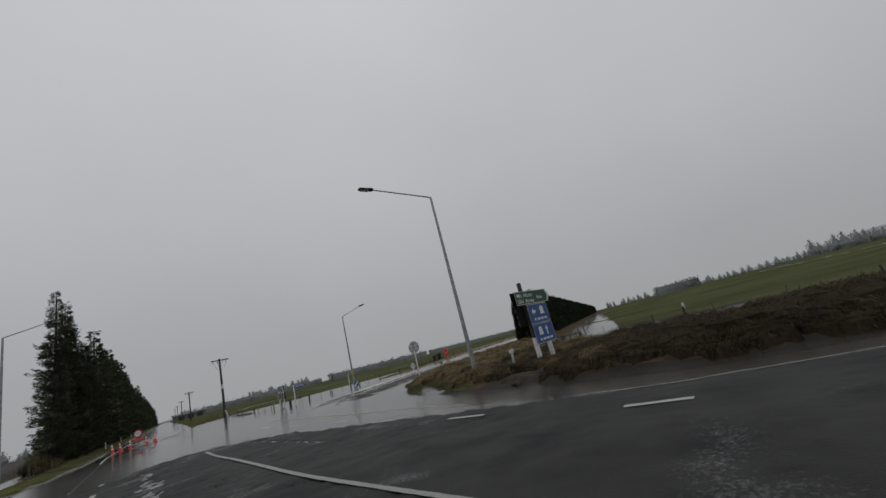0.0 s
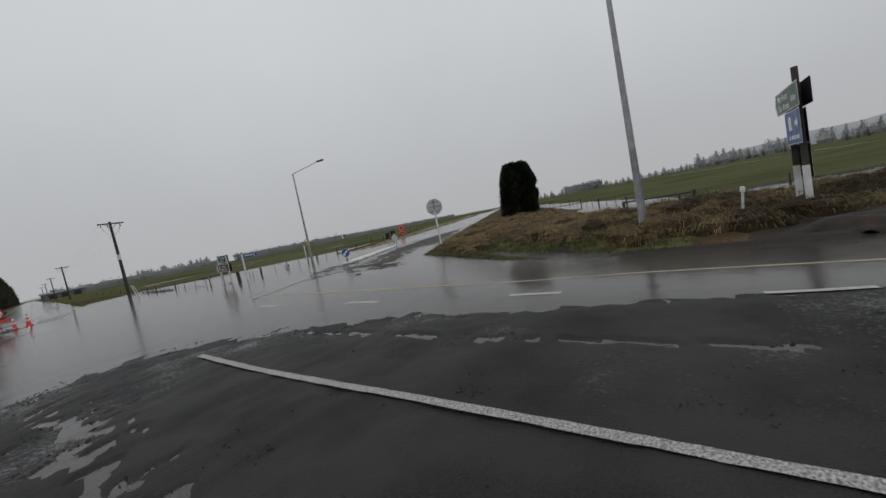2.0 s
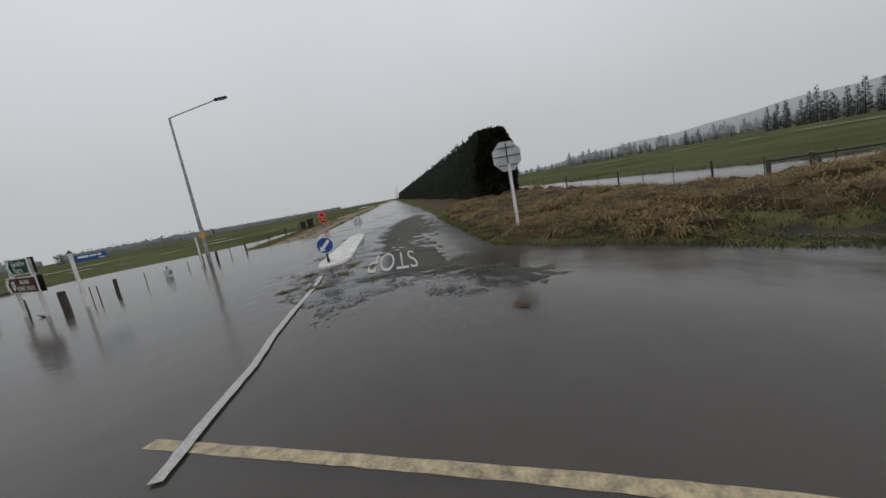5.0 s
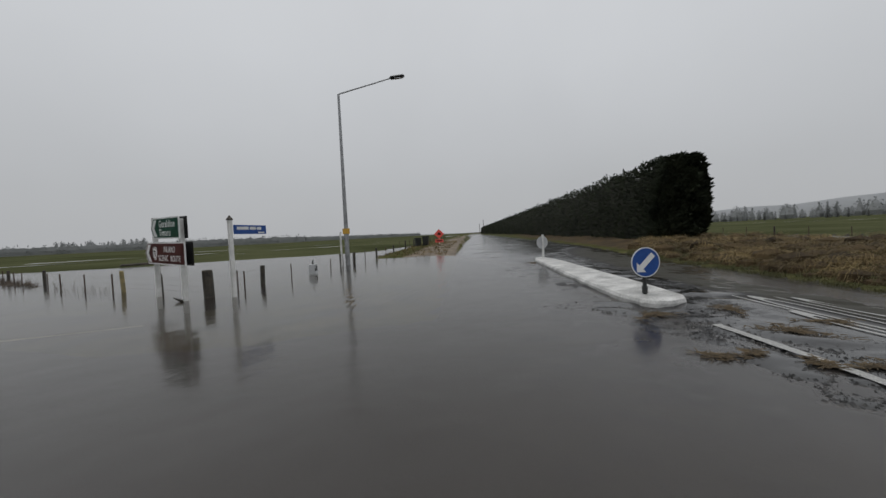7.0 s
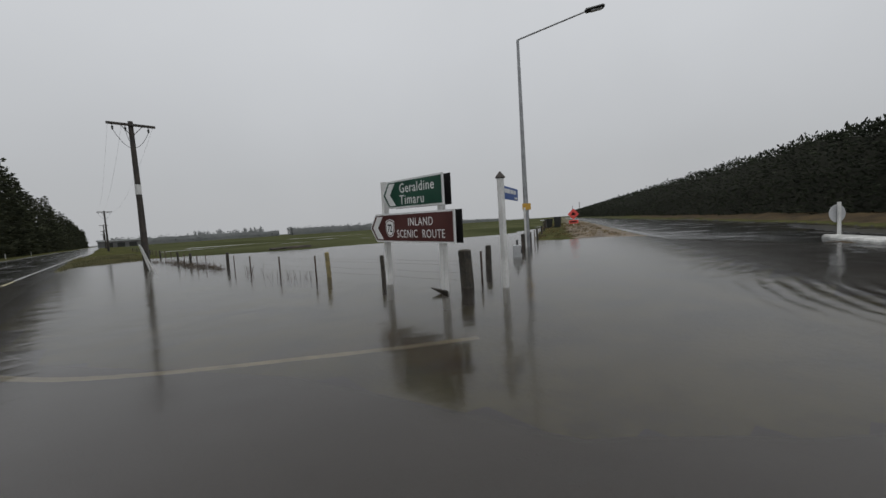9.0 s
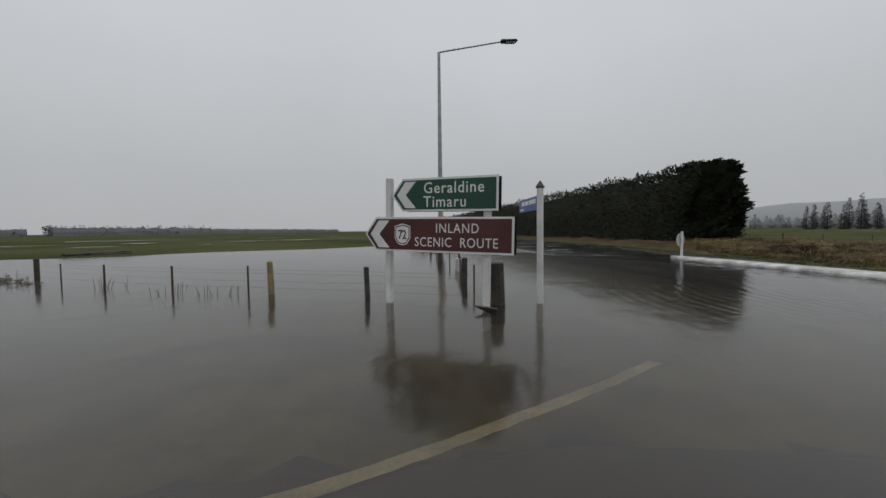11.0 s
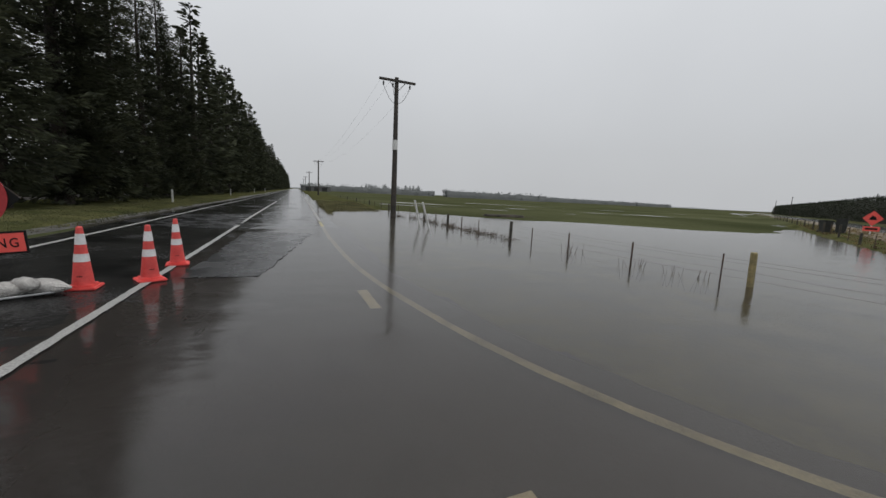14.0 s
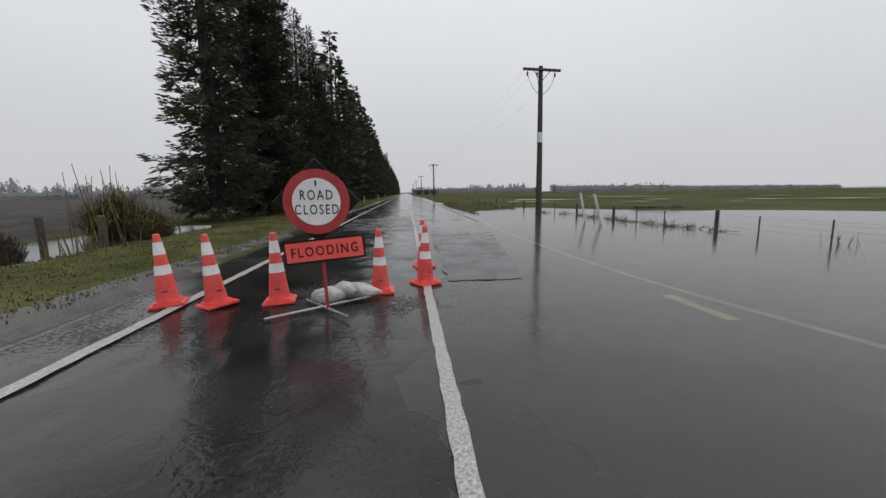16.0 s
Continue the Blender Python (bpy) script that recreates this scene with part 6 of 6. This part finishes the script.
def plate_post(x, y, z):
    ob = thing("marker_post", pose(x, y, z, 2, 0, 60), "short dark post with a pale plate at the paddock edge", "marker post", "marker posts")
    bm = bmesh.new()
    box(bm, (0, 0, 0.2), (0.08, 0.08, 0.8), 0.008)
    part("post", bm, M_POST, ob, "dark timber post")
    bm = bmesh.new()
    box(bm, (0, -0.05, 0.62), (0.15, 0.02, 0.27), 0.006)
    p = part("plate", bm, M_WHITE, ob, "pale metal plate")
    bm = bmesh.new()
    box(bm, (0, -0.062, 0.62), (0.05, 0.004, 0.08))
    part("mark", bm, M_PLASTIC, p)
    return ob


plate_post(19.7, 5.5, 0.42)


def pump_box():
    ob = thing("meter_box", pose(15.35, 40.5, 0, 0, 0, 30), "small white box with black marks on the fence line", "box")
    bm = bmesh.new()
    box(bm, (0, 0, 0.15), (0.28, 0.24, 0.42), 0.02)
    part("body", bm, M_BACK, ob)
    bm = bmesh.new()
    box(bm, (0.05, -0.124, 0.2), (0.08, 0.012, 0.18)); box(bm, (-0.07, -0.124, 0.16), (0.06, 0.012, 0.1))
    part("label_mark", bm, M_BLACK, ob)
    bm = bmesh.new()
    tube(bm, (0, 0, 0.35), (0, 0, 0.52), 0.03, 0.03, 8)
    part("knob", bm, M_PLASTIC, ob)
    return ob


pump_box()


# ---- the road closure ----
def cone():
    ob = thing("traffic_cone", Matrix(), "orange traffic cone with two white reflective bands", "traffic cone", "traffic cones at the road closure")
    bm = bmesh.new()
    box(bm, (0, 0, 0.02), (0.40, 0.40, 0.04), 0.014)
    box(bm, (0, 0, 0.05), (0.30, 0.30, 0.04), 0.014)
    part("base", bm, M_CONE, ob)
    rad = lambda z: 0.135 - (z - 0.05) * 0.112
    bm = bmesh.new()
    tube(bm, (0, 0, 0.05), (0, 0, 0.915), rad(0.05), rad(0.915), 24)
    tube(bm, (0, 0, 0.915), (0, 0, 0.93), rad(0.915), rad(0.915) * 0.7, 24)
    part("body", bm, M_CONE, ob, "orange plastic cone body", True)
    for a, b in ((0.41, 0.53), (0.665, 0.825)):
        bm = bmesh.new()
        tube(bm, (0, 0, a), (0, 0, b), rad(a) + 0.003, rad(b) + 0.003, 24, False)
        part("band", bm, M_BAND, ob, "white reflective band", True)
    bm = bmesh.new()
    for k in range(3):
        box(bm, (-0.024 + 0.024 * k, -rad(0.2) - 0.002, 0.2), (0.013, 0.006, 0.018))
    part("stencil", bm, M_BLACK, ob, "small black stencil marks")
    return ob


first = cone()
CONES = [(-2.6, 43.1, 4, 20), (-2.08, 43.05, 5, 50), (-1.45, 43.12, 2, 10), (-0.38, 43.5, 0, 5), (0.19, 43.9, 0, 30), (0.21, 45.1, 1, 12)]
for i, (x, y, lean, turn) in enumerate(CONES):
    m = pose(x, y, max(0.0, float(road_height(x, y))) + 0.002, 0, -lean, 0) @ pose(0, 0, 0, 0, 0, turn)
    if i == 0:
        first.matrix_basis = m
        first.scale = (0.83, 0.83, 0.83)
    else:
        copy_thing(first, m)


def closed_sign():
    ob = thing("road_closed_sign", pose(-0.89, 42.68, 0.15, 0, 0, 3) @ Matrix.Diagonal((0.79, 0.79, 0.79, 1)), "round road closed sign and flooding plate on a folding stand", "road sign")
    bm = bmesh.new()
    tube(bm, (0.06, 0.02, -0.12), (0.0, 0.04, 1.2), 0.022, 0.022, 8)
    part("mast", bm, M_RED, ob, "thin red steel mast")
    for a, b in (((-0.62, -0.3, -0.11), (0.55, 0.5, -0.11)), ((0.36, -0.38, -0.11), (-0.3, 0.5, -0.11))):
        bm = bmesh.new()
        tube(bm, a, b, 0.017, 0.017, 8)
        part("leg", bm, M_STEEL, ob, "dirty steel stand leg")
    d = part("backboard", plate(bmesh.new(), [(-0.51, 1.245), (0, 0.735), (0.51, 1.245), (0, 1.755)], 0.0, 0.012), M_BLACK, ob, "black diamond backing board")
    for z0, z1, x0, x1 in ((1.245, 1.765, 0.52, 0.0), (1.245, 1.765, -0.52, 0.0)):
        bm = bmesh.new()
        tube(bm, (x0, 0.006, z0), (x1, 0.006, z1), 0.004, 0.004, 5)
        part("edge_wire", bm, M_IRON, d)
    ring = part("disc", plate(bmesh.new(), disc(0.395, 64, 0, 1.245), -0.014, -0.003), M_RED, ob, "red bordered disc")
    part("face", plate(bmesh.new(), disc(0.285, 64, 0, 1.245), -0.018, -0.013), M_SIGNW, ring, "white disc face")
    letters("lettering", "ROAD", 0.17, pose(0, -0.02, 1.27), M_BLACK, ring, 1.28, "CENTER", 0.72, 0.004)
    letters("lettering", "CLOSED", 0.17, pose(0, -0.02, 1.095), M_BLACK, ring, 1.28, "CENTER", 0.70, 0.004)
    bm = bmesh.new()
    box(bm, (0, -0.021, 1.47), (0.018, 0.008, 0.07))
    part("bolt", bm, M_BLACK, ring)
    tilt = pose(0.07, -0.02, 0.655, 0, -5, 0)
    fl = part("flood_plate", plate(bmesh.new(), [(-0.49, -0.145), (0.49, -0.145), (0.49, 0.145), (-0.49, 0.145)], -0.012, 0.0), M_BLACK, ob, "orange flooding plate with black rim")
    fl.matrix_basis = tilt
    part("face", plate(bmesh.new(), [(-0.465, -0.12), (0.465, -0.12), (0.465, 0.12), (-0.465, 0.12)], -0.016, -0.011), M_FLUO, fl)
    letters("lettering", "FLOODING", 0.17, pose(0, -0.018, -0.06), M_BLACK, fl, 1.3, "CENTER", 0.78, 0.006)
    return ob


closed_sign()


def sandbag(x, y, z, turn, sx, sy, sz, seed, ear=1):
    """A slack filled bag: flat below, sagging and creased, with a gathered neck at one end."""
    bm = bmesh.new()
    bmesh.ops.create_uvsphere(bm, u_segments=32, v_segments=20, radius=0.5)
    bmesh.ops.transform(bm, matrix=pose(0, 0, 0, 0, 90), verts=bm.verts)
    for v in bm.verts:
        c = v.co
        c.x = math.copysign(abs(c.x * 2) ** 0.72 / 2, c.x)
        c.y = math.copysign(abs(c.y * 2) ** 0.6 / 2, c.y)
        c.z += 0.16 * noise.noise(Vector((c.x * 3 + seed, c.y * 3, seed))) + 0.06 * noise.noise(Vector((c.x * 9, c.y * 9 + seed, c.z * 4)))
        c.y *= 1 + 0.22 * noise.noise(Vector((c.x * 3.5, seed * 2.0, 0)))
        c.x *= 1 + 0.16 * noise.noise(Vector((c.y * 4, seed, 0)))
        if c.x * ear > 0.3:
            k = (c.x * ear - 0.3) / 0.2
            c.y *= 1 - 0.45 * k
            c.z *= 1 - 0.5 * k
            c.x += ear * 0.16 * k
            c.y += 0.05 * math.sin(9 * math.atan2(c.z, c.y)) * k
        c.z = max(c.z, -0.28 + 0.02 * noise.noise(c * 6))
    bmesh.ops.transform(bm, matrix=Matrix.Diagonal((sx, sy, sz, 1)), verts=bm.verts)
    ob = part("sandbag", bm, M_BAG, smooth=True)
    ob.matrix_basis = pose(x, y, z + 0.28 * sz, 0, 0, turn)
    return tagged(ob, "grey wet sandbag weighing down the sign stand", "sandbag", "sandbags on the sign stand")


sandbag(-0.90, 43.02, 0.055, 24, 0.34, 0.24, 0.19, 1, 1)
sandbag(-0.62, 43.2, 0.055, -12, 0.44, 0.22, 0.17, 2, 1)
sandbag(-0.72, 43.1, 0.12, -28, 0.27, 0.19, 0.15, 3, -1)


# ---- crumbled seal along the waterline ----
def seal_crumbs(count, seed):
    """Broken chips of road seal that stand a little proud of the shallow water."""
    g = np.random.default_rng(seed)
    px = np.concatenate([g.uniform(-2, 9.5, count), g.uniform(0, 1, count)])
    py = np.concatenate([g.uniform(4.5, 18.5, count), g.uniform(0, 1, count)])
    s, n = 22.4 + 14.6 * px[count:], 9.6 + 7.8 * py[count:]
    px[count:], py[count:] = side(s, n)
    z = road_height(px, py)
    keep = np.exp(-(z / np.where(z < 0, 0.006, 0.012)) ** 2) * np.clip(0.45 + 2.2 * rough_noise(px, py, 0.8) + 1.2 * rough_noise(px, py, 0.3), 0, 1) > g.random(len(px))
    keep &= (z < 0.016) & (px < right_edge(py))
    px, py, z = px[keep], py[keep], z[keep]
    verts, faces = [], []
    for x, y, h in zip(px.tolist(), py.tolist(), z.tolist()):
        r, i = 0.010 + 0.05 * float(g.random()) ** 2.2, len(verts)
        turn, flat = g.uniform(0, 6.283), g.uniform(0.4, 1.0)
        c, d = math.cos(turn), math.sin(turn)
        for k in range(5):
            q = r * g.uniform(0.6, 1.25)
            u, v = q * math.cos(k * 1.257), q * math.sin(k * 1.257) * flat
            verts.append((x + u * c - v * d, y + u * d + v * c, min(h, 0.0) - 0.006))
        verts.append((x, y, max(h, 0.0) + 0.004 + r * g.uniform(0.08, 0.25)))
        faces += [(i + k, i + (k + 1) % 5, i + 5) for k in range(5)]
    ob = mesh_part("seal_crumbs", verts, faces, M_ASPHALT)
    return tagged(ob, "dark crumbs of broken road seal along the waterline", "rubble", kind="stuff")


seal_crumbs(130000, 401)


# ---- flotsam ----
def debris(x, y, r, n, seed, label):
    """A flat raft of straw and twigs left by the flood."""
    rng = random.Random(seed)
    bm = bmesh.new()
    z = max(0.0, float(road_height(x, y))) + 0.01
    for _ in range(n):
        a, d = rng.uniform(0, 6.283), r * math.sqrt(rng.random())
        d = r * rng.random() ** 0.8 * (0.7 + 0.5 * math.sin(a * 3 + seed))
        px, py, w = d * math.cos(a), d * math.sin(a) * 0.5, rng.uniform(0.03, 0.13)
        t = rng.uniform(0, 6.283)
        h = rng.uniform(0, 0.008)
        tube(bm, (px, py, h), (px + w * math.cos(t), py + w * math.sin(t), h + rng.uniform(-0.01, 0.02)), 0.005, 0.003, 3, False)
    ob = part("straw_debris", bm, M_DEBRIS)
    ob.matrix_basis = pose(x, y, z, 0, 0, rng.uniform(0, 180))
    return tagged(ob, label, "debris", "straw left by the flood", "stuff")


for k, (x, y, r, n) in enumerate(((9.61, 21.68, 0.09, 50), (11.16, 27.41, 0.15, 50), (11.13, 26.95, 0.16, 50), (11.0, 27.63, 0.22, 60), (13.4, 27.6, 0.35, 90), (12.3, 27.0, 0.4, 110), (12.6, 28.4, 0.35, 80), (11.2, 26.6, 0.3, 70), (11.8, 25.6, 0.25, 50), (13.0, 26.6, 0.3, 60), (20.5, 33.8, 0.4, 70), (24.5, 29.5, 0.5, 90))):
    debris(x, y, r * 1.15, n * 2, 120 + k, "matted straw left on the wet road")


def flood_raft(x, y, turn):
    """Fence rails and brushwood that the flood has floated into a low dark raft."""
    rng = random.Random(9)
    ob = thing("flotsam_raft", pose(x, y, 0.0, 0, 0, turn), "low dark raft of rails and brushwood afloat in the field", "debris")
    for k in range(7):
        bm = bmesh.new()
        a = rng.uniform(-0.4, 0.4)
        tube(bm, (-1.3 + a, rng.uniform(-0.5, 0.5), 0.02 + 0.02 * k), (1.3 + a, rng.uniform(-0.5, 0.5), 0.03 + 0.02 * k + rng.uniform(-0.02, 0.05)), 0.06, 0.05, 6)
        part("rail", bm, M_POST, ob)
    bm = bmesh.new()
    for _ in range(160):
        px, py, t = rng.gauss(0, 0.8), rng.gauss(0, 0.3), rng.uniform(0, 6.283)
        tube(bm, (px, py, rng.uniform(0.0, 0.2)), (px + 0.4 * math.cos(t), py + 0.4 * math.sin(t), rng.uniform(0.0, 0.14)), 0.012, 0.006, 3, False)
    tagged(part("brushwood", bm, M_WEED, ob), kind="stuff")
    return ob


flood_raft(16.4, 63.2, -12)


def shed():
    ob = thing("farm_shed", pose(8.5, 250, 0.2, 0, 0, 8), "long low grey farm shed across the pasture", "shed")
    bm = bmesh.new()
    box(bm, (0, 0, 1.3), (14, 5, 2.6))
    part("wall", bm, M_SHED, ob)
    bm = bmesh.new()
    g = plate(bm, [(-7.4, 2.6), (7.4, 2.6), (7.4, 3.1), (-7.4, 3.3)], -2.9, 2.9)
    part("roof", bm, M_BACK, ob)
    for x in (-4, 0, 4):
        bm = bmesh.new()
        box(bm, (x, -2.52, 1.0), (2.6, 0.05, 2.0))
        part("door", bm, M_PLASTIC, ob)
    return ob


shed()


# ---- the fall of the road towards the bank ----
def fall(x, y):
    """How far the ground, and the water running over it, lies below the crown of the road."""
    s, n = along(x, y)
    b = np.minimum(x - right_edge(y), 9.4 - n)
    k = np.clip((b + 4.5) / 4.5, 0, 1)
    return -0.24 * k * k * (3 - 2 * k) * np.clip((16 - b) / 5, 0, 1) * np.clip((50 - s) / 12, 0, 1) * np.clip((y + 60) / 40, 0, 1)


def settle(ob):
    """Lets an object, or the pieces of a long one, down onto the falling ground."""
    p = ob.matrix_basis.translation
    if p.length > 0.01:
        ob.location.z += float(fall(np.float64(p.x), np.float64(p.y)))
    elif ob.type == "MESH":
        co = np.empty(len(ob.data.vertices) * 3)
        ob.data.vertices.foreach_get("co", co)
        co = co.reshape(-1, 3)
        co[:, 2] += fall(co[:, 0], co[:, 1])
        ob.data.vertices.foreach_set("co", co.ravel())
        ob.data.update()
    else:
        for child in ob.children:
            settle(child)


for ob in [o for o in scene.objects if o.parent is None and o.type in ("MESH", "EMPTY") and o.name != "backdrop"]:
    settle(ob)
